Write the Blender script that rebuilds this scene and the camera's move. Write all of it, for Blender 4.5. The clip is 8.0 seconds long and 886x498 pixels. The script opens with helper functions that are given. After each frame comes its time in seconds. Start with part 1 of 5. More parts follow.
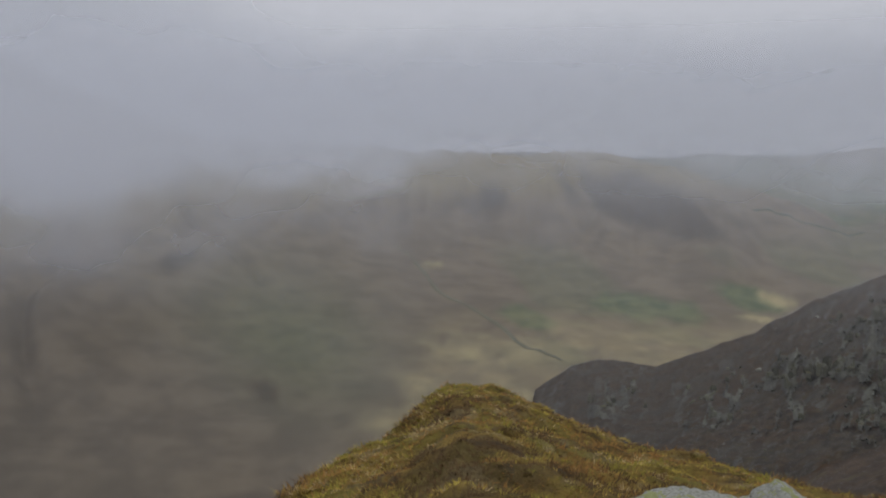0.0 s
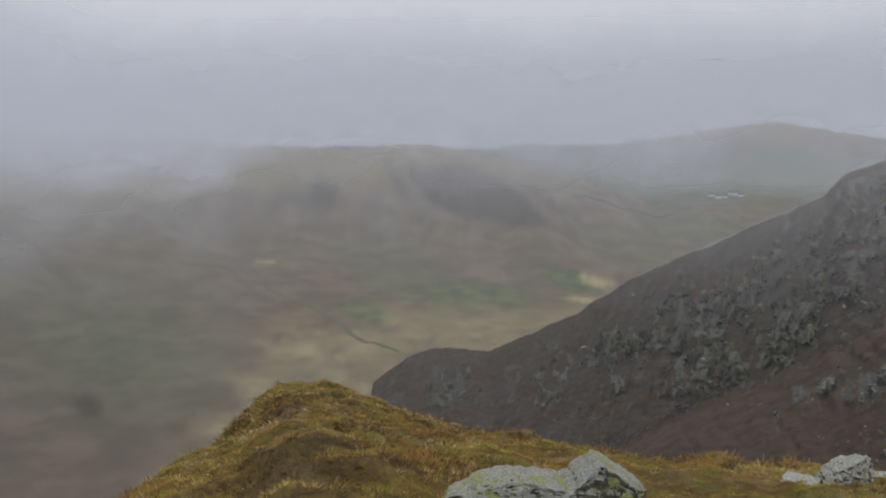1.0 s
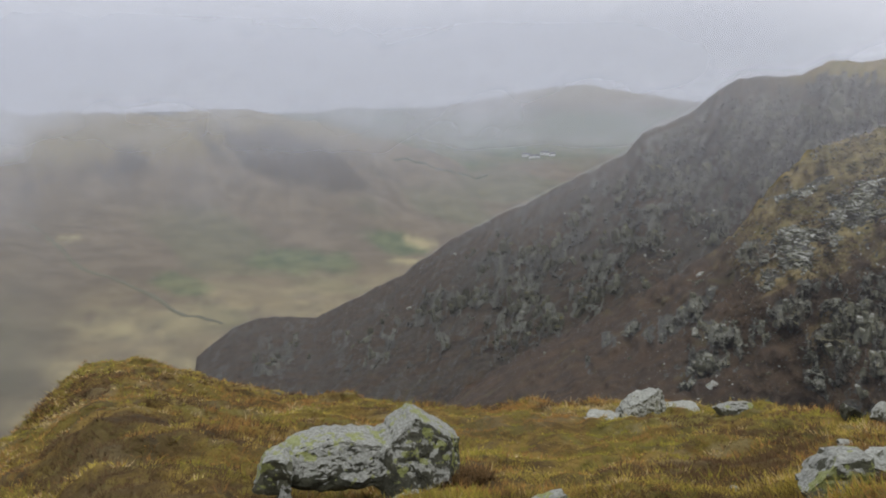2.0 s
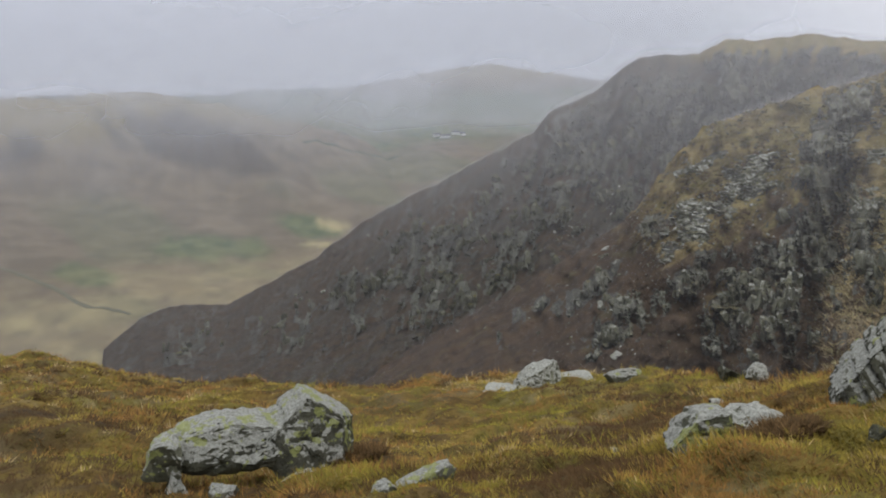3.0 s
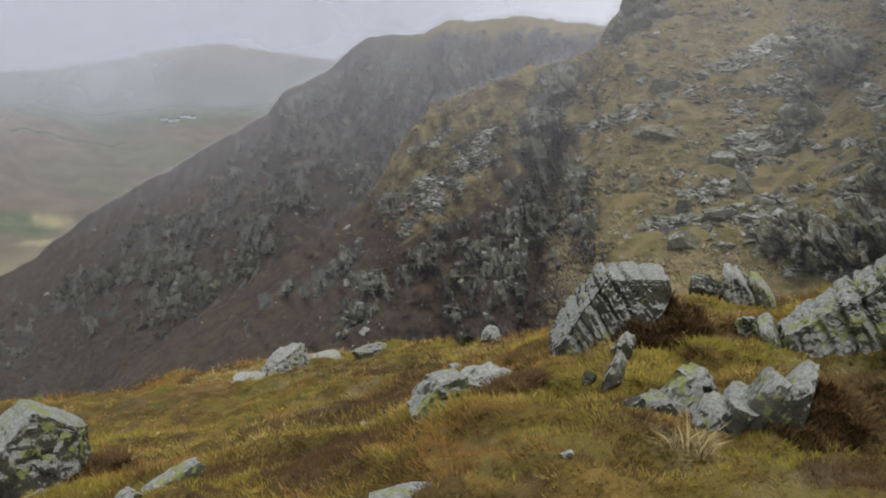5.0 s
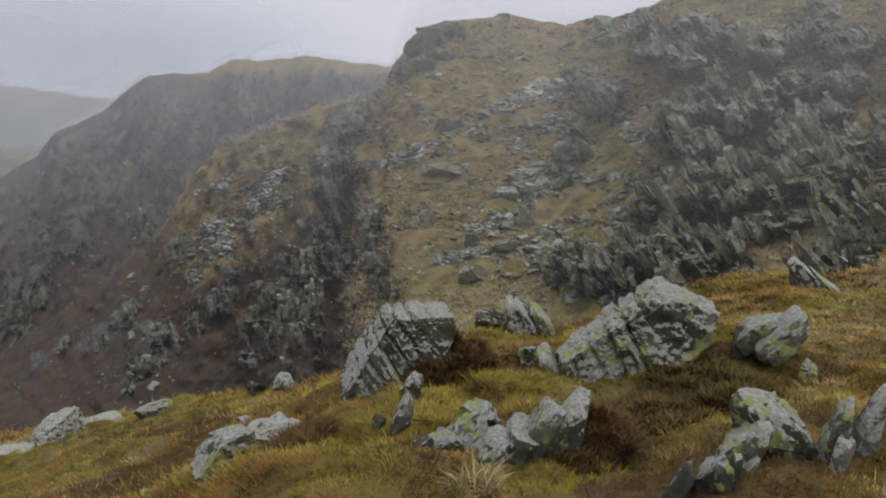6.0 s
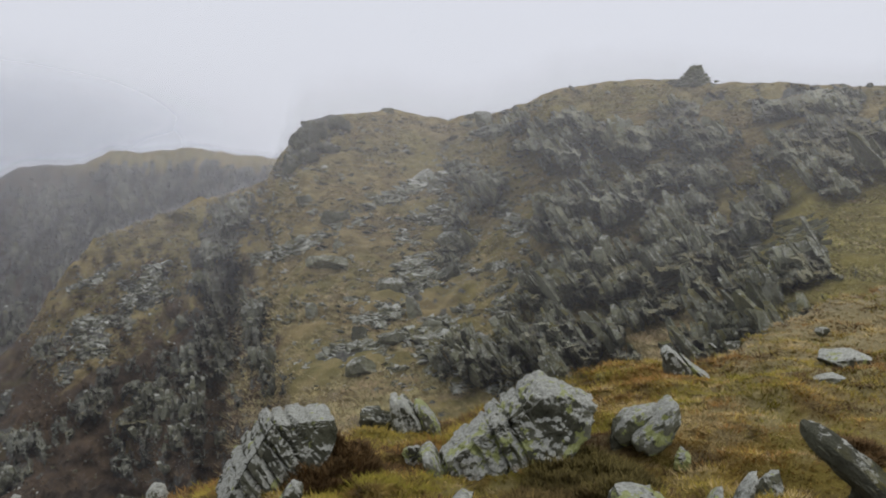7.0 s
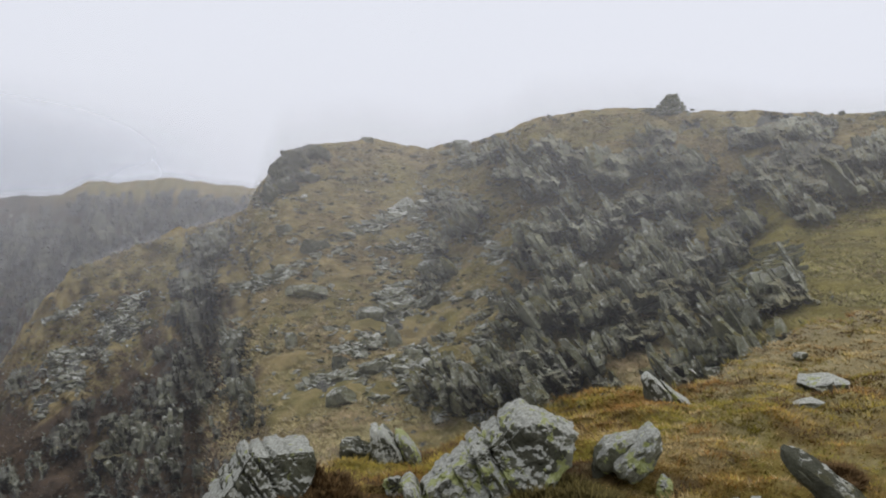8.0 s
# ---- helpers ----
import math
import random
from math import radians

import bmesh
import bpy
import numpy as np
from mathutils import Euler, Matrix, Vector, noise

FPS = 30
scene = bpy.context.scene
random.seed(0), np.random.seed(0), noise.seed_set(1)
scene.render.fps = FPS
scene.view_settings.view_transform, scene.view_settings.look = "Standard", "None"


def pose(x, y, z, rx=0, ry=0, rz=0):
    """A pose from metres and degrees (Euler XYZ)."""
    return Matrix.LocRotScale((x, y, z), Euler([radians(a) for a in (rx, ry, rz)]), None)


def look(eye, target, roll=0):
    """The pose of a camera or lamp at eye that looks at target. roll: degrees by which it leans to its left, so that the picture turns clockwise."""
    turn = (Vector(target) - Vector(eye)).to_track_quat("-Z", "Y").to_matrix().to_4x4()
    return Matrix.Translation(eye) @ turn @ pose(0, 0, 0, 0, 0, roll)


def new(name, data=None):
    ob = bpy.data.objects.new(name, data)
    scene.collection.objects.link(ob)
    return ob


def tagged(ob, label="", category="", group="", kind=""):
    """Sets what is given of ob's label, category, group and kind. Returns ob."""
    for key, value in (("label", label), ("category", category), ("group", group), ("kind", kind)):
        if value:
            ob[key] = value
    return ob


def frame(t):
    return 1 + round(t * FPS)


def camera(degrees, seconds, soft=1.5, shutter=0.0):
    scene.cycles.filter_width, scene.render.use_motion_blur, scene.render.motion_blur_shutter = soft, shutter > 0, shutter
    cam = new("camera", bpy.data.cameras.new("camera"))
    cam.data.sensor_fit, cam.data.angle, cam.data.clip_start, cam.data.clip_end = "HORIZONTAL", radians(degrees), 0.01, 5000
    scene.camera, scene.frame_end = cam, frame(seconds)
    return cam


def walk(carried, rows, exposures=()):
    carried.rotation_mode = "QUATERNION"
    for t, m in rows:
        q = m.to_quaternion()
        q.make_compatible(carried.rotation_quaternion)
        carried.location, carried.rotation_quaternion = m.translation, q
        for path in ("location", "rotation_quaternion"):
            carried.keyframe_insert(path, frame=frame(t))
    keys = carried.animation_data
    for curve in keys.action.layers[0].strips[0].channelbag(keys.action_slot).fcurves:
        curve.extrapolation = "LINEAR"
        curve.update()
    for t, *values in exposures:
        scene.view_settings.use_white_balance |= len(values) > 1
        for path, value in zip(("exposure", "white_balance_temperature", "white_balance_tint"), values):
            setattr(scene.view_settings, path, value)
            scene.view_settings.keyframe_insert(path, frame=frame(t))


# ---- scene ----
# ---- camera and walk ----
cam = camera(56.0, 8.0, soft=1.9)
ROWS = [
    (0.0, (0.146, -0.046, 1.564), (0.077, 1.926, 1.239), -0.2),
    (0.5, (0.183, -0.060, 1.565), (0.358, 1.904, 1.228), -0.4),
    (1.0, (0.236, -0.025, 1.550), (0.565, 1.918, 1.207), -0.7),
    (1.5, (0.282, -0.038, 1.535), (0.859, 1.838, 1.151), -0.5),
    (2.0, (0.329, -0.066, 1.524), (1.056, 1.746, 1.092), -0.7),
    (2.2, (0.369, -0.082, 1.521), (1.160, 1.700, 1.077), -0.8),
    (3.5, (0.470, -0.240, 1.522), (1.447, 1.431, 1.018), -0.8),
    (4.0, (0.462, -0.223, 1.533), (1.559, 1.365, 1.006), -0.6),
    (4.2, (0.451, -0.219, 1.549), (1.581, 1.344, 1.020), -0.6),
    (5.3, (0.501, -0.263, 1.539), (1.971, 0.983, 1.002), -0.2),
    (5.5, (0.522, -0.265, 1.533), (2.035, 0.926, 0.992), 0.0),
    (5.8, (0.509, -0.263, 1.540), (2.123, 0.804, 1.030), 0.3),
    (6.0, (0.545, -0.285, 1.569), (2.239, 0.683, 1.126), 0.4),
    (6.2, (0.534, -0.308, 1.605), (2.279, 0.605, 1.255), 0.3),
    (6.5, (0.549, -0.315, 1.620), (2.346, 0.520, 1.350), 0.4),
    (7.0, (0.561, -0.328, 1.627), (2.403, 0.417, 1.398), 0.6),
    (7.5, (0.565, -0.330, 1.627), (2.428, 0.371, 1.439), 0.4),
    (8.0, (0.571, -0.331, 1.625), (2.436, 0.373, 1.464), 0.3),
]
walk(cam, [(t, look(eye, target, roll)) for t, eye, target, roll in ROWS], [(0.0, -0.42), (0.6, -0.38), (1.0, -0.20), (1.5, 0.03), (2.0, 0.1), (3.5, 0.17), (4.0, 0.24), (5.5, 0.06), (6.5, -0.05), (8.0, 0.15)])

# ---- light ----
SUN_UP, SUN_AZ = 74.0, 150.0      # degrees; azimuth clockwise from +y
world = bpy.data.worlds.new("overcast_sky")
scene.world = world
world.use_nodes = True
wn, wl = world.node_tree.nodes, world.node_tree.links
sky = wn.new("ShaderNodeTexSky")
sky.sky_type, sky.sun_disc = "NISHITA", False
sky.sun_elevation, sky.sun_rotation = radians(SUN_UP), radians(SUN_AZ)
sky.air_density, sky.dust_density = 1.0, 4.0
grey = wn.new("ShaderNodeHueSaturation")
grey.inputs["Saturation"].default_value = 0.25
cloud = wn.new("ShaderNodeMixRGB")
cloud.inputs["Fac"].default_value = 0.82
cloud.inputs["Color2"].default_value = (5.55, 5.7, 6.3, 1)
wl.new(sky.outputs["Color"], grey.inputs["Color"])
wl.new(grey.outputs["Color"], cloud.inputs["Color1"])
wl.new(cloud.outputs["Color"], wn["Background"].inputs["Color"])
wn["Background"].inputs["Strength"].default_value = 0.14
sun = new("sun", bpy.data.lights.new("sun", "SUN"))
sun.data.energy, sun.data.angle, sun.data.color = 0.6, radians(60), (1.0, 0.96, 0.9)
a = radians(SUN_AZ)
sun.matrix_world = look((0, 0, 60), (-math.sin(a), -math.cos(a), 60 - math.tan(radians(SUN_UP))))

# ---- landform arithmetic ----
EYE0 = np.array((0.42, -0.22, 1.56))      # the point on the summit round which the land is laid out


def lattice(ix, iy, iz, seed):
    h = (ix.astype(np.int64) * 374761393 + iy.astype(np.int64) * 668265263 + iz.astype(np.int64) * 2147483647 + seed * 1274126177) & 0xFFFFFFFF
    h = ((h ^ (h >> 13)) * 1274126177) & 0xFFFFFFFF
    return ((h ^ (h >> 16)) & 0xFFFF) / 32767.5 - 1.0


def vnoise(x, y, z=0.0, seed=0):
    """Smooth noise between -1 and 1."""
    x, y, z = np.broadcast_arrays(np.asarray(x, float), np.asarray(y, float), np.asarray(z, float))
    fx, fy, fz = np.floor(x), np.floor(y), np.floor(z)
    u, v, w = x - fx, y - fy, z - fz
    u, v, w = (q * q * q * (q * (q * 6 - 15) + 10) for q in (u, v, w))
    out = 0.0
    for dx in (0, 1):
        for dy in (0, 1):
            for dz in (0, 1):
                weight = (u if dx else 1 - u) * (v if dy else 1 - v) * (w if dz else 1 - w)
                out = out + weight * lattice(fx + dx, fy + dy, fz + dz, seed)
    return out


def fbm(x, y, z=0.0, octaves=4, seed=0, gain=0.5):
    total, amp, k = 0.0, 1.0, 1.0
    for i in range(octaves):
        total = total + amp * vnoise(np.asarray(x) * k, np.asarray(y) * k, np.asarray(z) * k, seed + i)
        amp, k = amp * gain, k * 2.03
    return total


def smooth(a, b, x):
    q = np.clip((np.asarray(x, float) - a) / (b - a), 0, 1)
    return q * q * (3 - 2 * q)


def keyed(az, keys, column):
    return np.interp(az, [k[0] for k in keys], [k[column] for k in keys])


# Edge of the near ground: azimuth, distance, elevation seen from the summit.
LIP = [(-180, 14, -6), (-120, 9, -14), (-60, 5, -33), (-31, 5, -35), (-18.0, 7, -25.4), (-11.0, 9, -22.8), (-6.8, 11, -21.3), (-4.7, 12, -19.7),
       (-3.0, 12.7, -18.4), (0.1, 12.7, -18.5), (3.3, 12, -19.5), (5.8, 11, -20.8), (9.4, 10.3, -22.0), (16.6, 9.6, -22.3), (22.2, 9.3, -23.0),
       (30.6, 9.2, -22.9), (35.8, 9.2, -22.2), (40.4, 8.5, -22.5), (45, 7.6, -21.8), (53.7, 6.6, -20.2)]
LIP += [(60, 6.4, -18.5), (64, 6.6, -18.1), (70, 7, -17.0), (78, 7.3, -15.1), (83, 7.8, -13.0), (87, 8.5, -12.3), (92, 10, -9.4), (97.5, 11.5, -7.6), (110, 14, -5), (180, 14, -6)]
# Grass spur and crag of the near hill: azimuth, distance of foot and crest, elevation of the crest.
SPUR = [(-180, 20, 60, 2), (-120, 20, 60, -3), (-60, 12, 30, -40), (8, 14, 40, -30), (20, 16, 50, -24), (25, 16, 50, -21), (30, 16, 49, -18.3), (35, 16, 48, -15.6), (40, 16, 47, -12.2), (41.7, 16, 47, -10.6), (43, 17, 47, -8.4),
        (45.7, 17, 48, -5.4), (49.4, 16, 54, -3.9), (53.2, 15, 58, -2.8), (56.2, 14, 60, -1.9), (56.9, 14, 60, -0.4), (57.7, 14, 62, 0.7), (58.8, 14, 63, 2.1)]
SPUR += [(61.5, 13.5, 66, 2.7), (64.3, 13, 70, 2.9), (68.3, 13, 72, 2.3), (70.7, 13, 66, 2.6), (73.7, 12.5, 60, 3.5), (75.6, 12, 58, 4.5), (79.4, 12, 60, 4.8),
         (83.4, 12, 62, 5.0), (86, 12, 60, 4.7), (92.4, 11.5, 56, 4.5), (97, 13, 54, 4.4), (110, 17, 50, 4), (180, 20, 60, 2)]
# Long dark ridge behind: azimuth, distance of foot and crest, elevation of the crest.
RIDGE = [(-180, 90, 160, -8), (-60, 60, 90, -45), (2, 60, 120, -42), (3.6, 80, 200, -24), (4.4, 90, 280, -18.9), (7, 80, 270, -17.1), (8.9, 75, 260, -16.6), (12.8, 66, 235, -16.9),
         (15.7, 60, 225, -15.6), (18.9, 56, 218, -14.2), (21.2, 52, 212, -12.6), (24.3, 48, 206, -10.9), (28.8, 44, 200, -8.8), (34.3, 44, 192, -6), (35.4, 46, 188, -4.5), (38.6, 52, 185, -3.1)]
RIDGE += [(40.0, 60, 182, -1.75), (41.2, 64, 180, -1.0), (44.8, 68, 180, -0.85), (46.4, 72, 178, 0.0), (47.9, 76, 178, -0.2), (51.4, 84, 180, 0.2), (54, 90, 185, -0.2),
          (57, 95, 190, -0.45), (62, 95, 200, -2), (75, 95, 220, -3), (180, 90, 160, -8)]


def place(az, e, r):
    """The point at distance r along the ground, at azimuth az and elevation e (degrees) from the summit point."""
    az, e = np.radians(az), np.radians(e)
    return np.stack([EYE0[0] + r * np.sin(az), EYE0[1] + r * np.cos(az), EYE0[2] + r * np.tan(e)], -1)


# Patches of growth round the summit: place and radius of each.
BROWN = [(2.3, 2.4, 0.8), (2.0, 3.0, 0.6), (3.8, 3.7, 0.5), (4.2, 0.9, 0.35), (3.9, 0.75, 0.3), (3.6, 0.3, 0.4), (5.6, 0.6, 0.45), (0.0, 6.4, 0.9), (0.3, 5.2, 0.7), (2.6, 2.7, 0.4), (1.3, 3.2, 0.4), (4.9, 4.4, 0.4)]
RUST = [(1.9, 9.0, 0.9), (3.0, 9.6, 0.8), (2.9, 2.0, 0.25), (5.6, 1.8, 0.3), (2.6, 10.1, 0.7), (1.0, 4.3, 0.6), (2.6, 4.7, 0.5), (3.6, 6.6, 0.7), (1.2, 6.8, 0.7), (7.6, 0.5, 0.5), (4.6, 2.6, 0.4)]
GREEN = [(1.9, 3.9, 0.4), (4.9, 5.7, 0.8), (3.8, 2.0, 0.35), (2.9, 1.5, 0.3), (4.9, 0.8, 0.35), (7.5, -0.7, 0.9), (6.0, 2.3, 0.6), (0.1, 12.6, 1.0), (3.1, 3.3, 0.3), (6.3, 4.6, 0.5)]
PALE_GRASS = [(3.3, 1.2, 0.25), (4.1, 2.1, 0.3), (6.9, 3.0, 0.6), (10.1, -0.9, 1.4), (6.5, -0.1, 0.6), (5.6, 0.1, 0.3), (9.1, 3.1, 0.5), (-0.2, 8.6, 0.7), (4.7, 7.3, 0.6), (3.2, 9.6, 0.4)]


def growth(x, y, spots, seed):
    """How far one kind of growth covers the ground, 0 to 1, with frayed edges."""
    m = 0.0
    for a, b, w in spots:
        m = np.maximum(m, np.exp(-((x - a) ** 2 + (y - b) ** 2) / (w * w)))
    return smooth(0.30, 0.75, m + 0.6 * fbm(x * 3.2, y * 3.2, 0, 4, seed, 0.65) + 0.12 * fbm(x * 0.7, y * 0.7, 5, 2, seed + 9))


def near_ground(x, y):
    """Height of the grass round the summit."""
    dx, dy = np.asarray(x, float) - EYE0[0], np.asarray(y, float) - EYE0[1]
    az, r = np.degrees(np.arctan2(dx, dy)), np.hypot(dx, dy)
    lip_r, lip_e = keyed(az, LIP, 1), keyed(az, LIP, 2)
    q = r / lip_r
    z = (EYE0[2] + lip_r * np.tan(np.radians(lip_e))) * np.clip(q, 0, 1.3) ** np.interp(az, [-30, 5, 15, 30, 45, 58, 100], [1.2, 1.1, 1.0, 1.3, 1.7, 2.2, 2.2])
    calm = smooth(0.3, 2.0, r)
    z = z + calm * (0.09 * fbm(x * 0.55, y * 0.55, 0, 2, 5) + 0.05 * fbm(x * 1.9, y * 1.9, 0, 3, 9) + 0.036 * fbm(x * 4.3, y * 4.3, 0, 2, 15) + 0.009 * fbm(x * 11, y * 11, 0, 2, 17))
    return z


def spur_at(az, e):
    """Distance of the spur's surface at azimuth and elevation, with its ledges and ribs."""
    foot_r, top_r, top_e = keyed(az, SPUR, 1), keyed(az, SPUR, 2), keyed(az, SPUR, 3)
    foot_e = spur_foot(az)
    s = np.clip((e - foot_e) / np.maximum(top_e - foot_e, 0.5), 0, 1.2)
    r = foot_r * (top_r / foot_r) ** s
    rough = outcrop(az, e)
    gully = np.exp(-((az - rib_line(e) - 2.0) / 1.1) ** 2) * smooth(-6, -9, e)
    r = r * (1 + 0.14 * gully - 0.05 * np.exp(-((az - rib_line(e)) / (0.8 - 0.05 * e)) ** 2) + 0.08 * np.exp(-((az - 47) / 2.0) ** 2) * smooth(-6, -12, e))
    r = r * (1 + 0.012 * fbm(az * 0.9, e * 0.9, 0, 3, 21) + rough * (0.05 * fbm(az * 0.5 + e * 0.3, e * 0.9, 0, 5, 31, 0.6)))
    wall = smooth(56.5, 54.5, az) * smooth(47, 51, az) * smooth(-5, -8, e)
    r = r * (1 + wall * 0.05 * fbm(az * 1.6 + e * 0.25, e * 0.22, 0, 4, 37))
    r = r * (1 + smooth(56, 52, az) * 0.022 * fbm(az * 1.7 + 0.5 * e, e * 0.8, 0, 4, 39))
    return r


def spur_foot(az):
    lip_e = keyed(az, LIP, 2)
    return lip_e - np.interp(az, [-180, 60, 80, 88, 91.5, 97, 180], [5, 5, 4, 2.5, 0.3, 0.3, 0.3])


def ridge_at(az, e):
    foot_r, top_r, top_e = keyed(az, RIDGE, 1), keyed(az, RIDGE, 2), keyed(az, RIDGE, 3)
    foot_e = np.minimum(keyed(az, LIP, 2) - 4, top_e - 4)
    s = np.clip((e - foot_e) / (top_e - foot_e), 0, 1.2)
    r = foot_r * (top_r / foot_r) ** s
    lean = az - 0.35 * e
    ribs = fbm(lean * 2.2, e * 0.5, 0, 5, 41, 0.6)
    crag = smooth(30, 37, az) * smooth(-9, -5, e)
    r = r * (1 + 0.016 * crag * smooth(0.0, 0.12, 1 - s) * fbm(az * 5.0 - e, e * 0.7, 0, 4, 45, 0.65))
    return r * (1 + (0.016 + 0.006 * crag) * ribs * smooth(0, 0.25, s) * (1 - 0.6 * smooth(0.85, 1.0, s)))


def rib_line(e):
    """Azimuth of the bare rib that runs down the gully wall."""
    return np.interp(e, [-19, -16, -12, -8, -5.5, -3, -2], [50.4, 50.6, 51.2, 52.2, 53.0, 54.4, 55.0])


def blob(az, e, a0, e0, wa, we, slant=0.0):
    """A soft patch of ground cover, 1 in its middle; slant: degrees of elevation per degree of azimuth."""
    return np.exp(-((az - a0) / wa) ** 2 - ((e - e0 - slant * (az - a0)) / we) ** 2)


# Bare rock standing out of the slopes: azimuth, elevation, half width, half height, rise along it, drift of its axis.
CRAG_TOP = [(76.7, 1.1, 3.7, 1.9, -0.1, 0), (81.5, 0.9, 2.5, 1.2, 0.35, 0), (85.4, 0.7, 2.1, 2.3, 0.2, -0.3), (82.7, -1.1, 3.3, 1.2, 0.45, 0), (91.2, 3.4, 4.5, 1.0, 0, 0), (84.5, 3.3, 2.3, 0.7, 0.1, 0),
            (93.6, 1.1, 3.6, 1.9, 0.15, 0), (92.7, -1.4, 2.7, 0.9, 0.3, 0), (89.3, -2.3, 2.1, 1.3, 0.2, 0), (78.4, -3.2, 2.7, 2.1, 0.4, 0), (97.2, 2.2, 2.0, 1.4, 0, 0)]
CRAG_LOW = [(84.1, -5.6, 4.2, 2.9, 0.3, 0), (87.9, -3.5, 1.2, 1.6, 0, -0.3), (77.1, -8.5, 4.2, 2.0, 0.3, 0), (77.2, -12.6, 4.9, 2.3, 0.1, 0), (91.3, -6.6, 2.2, 1.9, 0.3, -0.2), (87.8, -10.1, 4.3, 1.6, 0.3, 0),
            (70.7, -2.5, 1.9, 1.2, 0.2, 0), (70.6, -13.6, 2.6, 1.6, 0.1, 0), (82.6, -9.8, 2.4, 1.3, 0.3, 0), (69.3, -6.2, 1.3, 0.7, 0.3, 0)]
GULLY_ROCK = [(51.6, -14.2, 2.7, 5.2, 0, 0.42), (53.5, -5.0, 1.1, 2.6, 0, 0.5), (52.7, -8.8, 1.3, 2.2, 0, 0.4), (55.6, -12.8, 0.9, 3.6, 0, -0.33), (47.9, -17.9, 1.5, 2.8, 0, 0.3), (41.6, -17.7, 1.7, 0.9, 0.1, 0),
              (38.6, -16.2, 1.8, 0.6, 0.7, 0), (45.2, -15.6, 0.8, 1.3, 0, 0.4), (33.4, -18.6, 1.6, 0.6, 0.7, 0), (39.6, -19.6, 1.5, 0.9, 0.3, 0), (58.9, 1.0, 1.5, 1.2, 0.6, 0), (57.7, -0.9, 0.9, 0.7, 0.5, 0), (42.6, -12.2, 0.7, 0.8, 0.4, 0)]
RIDGE_ROCK_AT = [(46.5, -3.6, 14.0, 3.4, 0.22, 0), (38.2, -6.4, 5.5, 3.2, 0.5, 0), (24.0, -15.4, 5.0, 1.6, 0.7, 0), (30.2, -12.6, 4.6, 1.7, 0.75, 0), (36.0, -10.3, 4.4, 1.9, 0.7, 0), (19.0, -18.0, 4.0, 1.2, 0.6, 0), (32.0, -15.8, 2.2, 1.0, 0.8, 0),
                 (27.0, -17.6, 3.4, 1.3, 0.6, 0), (42.0, -8.4, 3.2, 1.6, 0.6, 0), (10.0, -19.8, 3.0, 1.0, 0.2, 0)]


def chance(k, j, seed):
    """A fixed random number from 0 to 1 for each pair of whole numbers."""
    return lattice(np.asarray(k, float), np.asarray(j, float), np.zeros(np.shape(k)), seed) * 0.5 + 0.5


def slabs_at(az, e, lean, per, seed):
    """The leaning beds of slate: place across the bed from 0 to 1, a random number for the bed, one for each broken block of it, and the block's lean from its middle."""
    u = (az + lean * e + 0.45 * fbm(az * 0.28, e * 0.28, 0, 2, seed)) * per
    k = np.floor(u)
    often = per * (0.28 + 0.3 * chance(k, 0 * k, seed + 1))
    v = (e - lean * az * 0.5) * often + 9 * chance(k, 0 * k + 3, seed + 2)
    j = np.floor(v)
    return u - k, chance(k, 0 * k, seed + 3), chance(k, j, seed + 4), (v - j - 0.5) / often * chance(k, j, seed + 5)


def bare(az, e, spots, lean, ragged, fray=0.0):
    """Bare rock: how deep inside it a place lies, from below 0 to 1, and how far the rock stands out there."""
    _, bed, broken, _ = slabs_at(az, e, lean, 1.6, 201)
    edge = ragged * (0.5 * fbm(az * 0.55, e * 0.75, 0, 4, 203, 0.6) + 0.34 * (bed - 0.5) + 0.22 * (broken - 0.5)) + fray * fbm((az + lean * e) * 2.3, (e - 0.4 * az) * 1.2, 0, 4, 205, 0.65)
    inside, out = np.full(np.broadcast(az, e).shape, -1.0), np.zeros(np.broadcast(az, e).shape)
    for a0, e0, wa, we, slant, drift in spots:
        d = np.sqrt(((az - a0 - drift * (e - e0)) / wa) ** 2 + ((e - e0 - slant * (az - a0)) / we) ** 2) + edge
        inside = np.maximum(inside, 1 - d)
        out = np.maximum(out, np.minimum(we, 2.2) * np.sqrt(np.clip(1 - d * d, 0, 1)))
    return inside, out


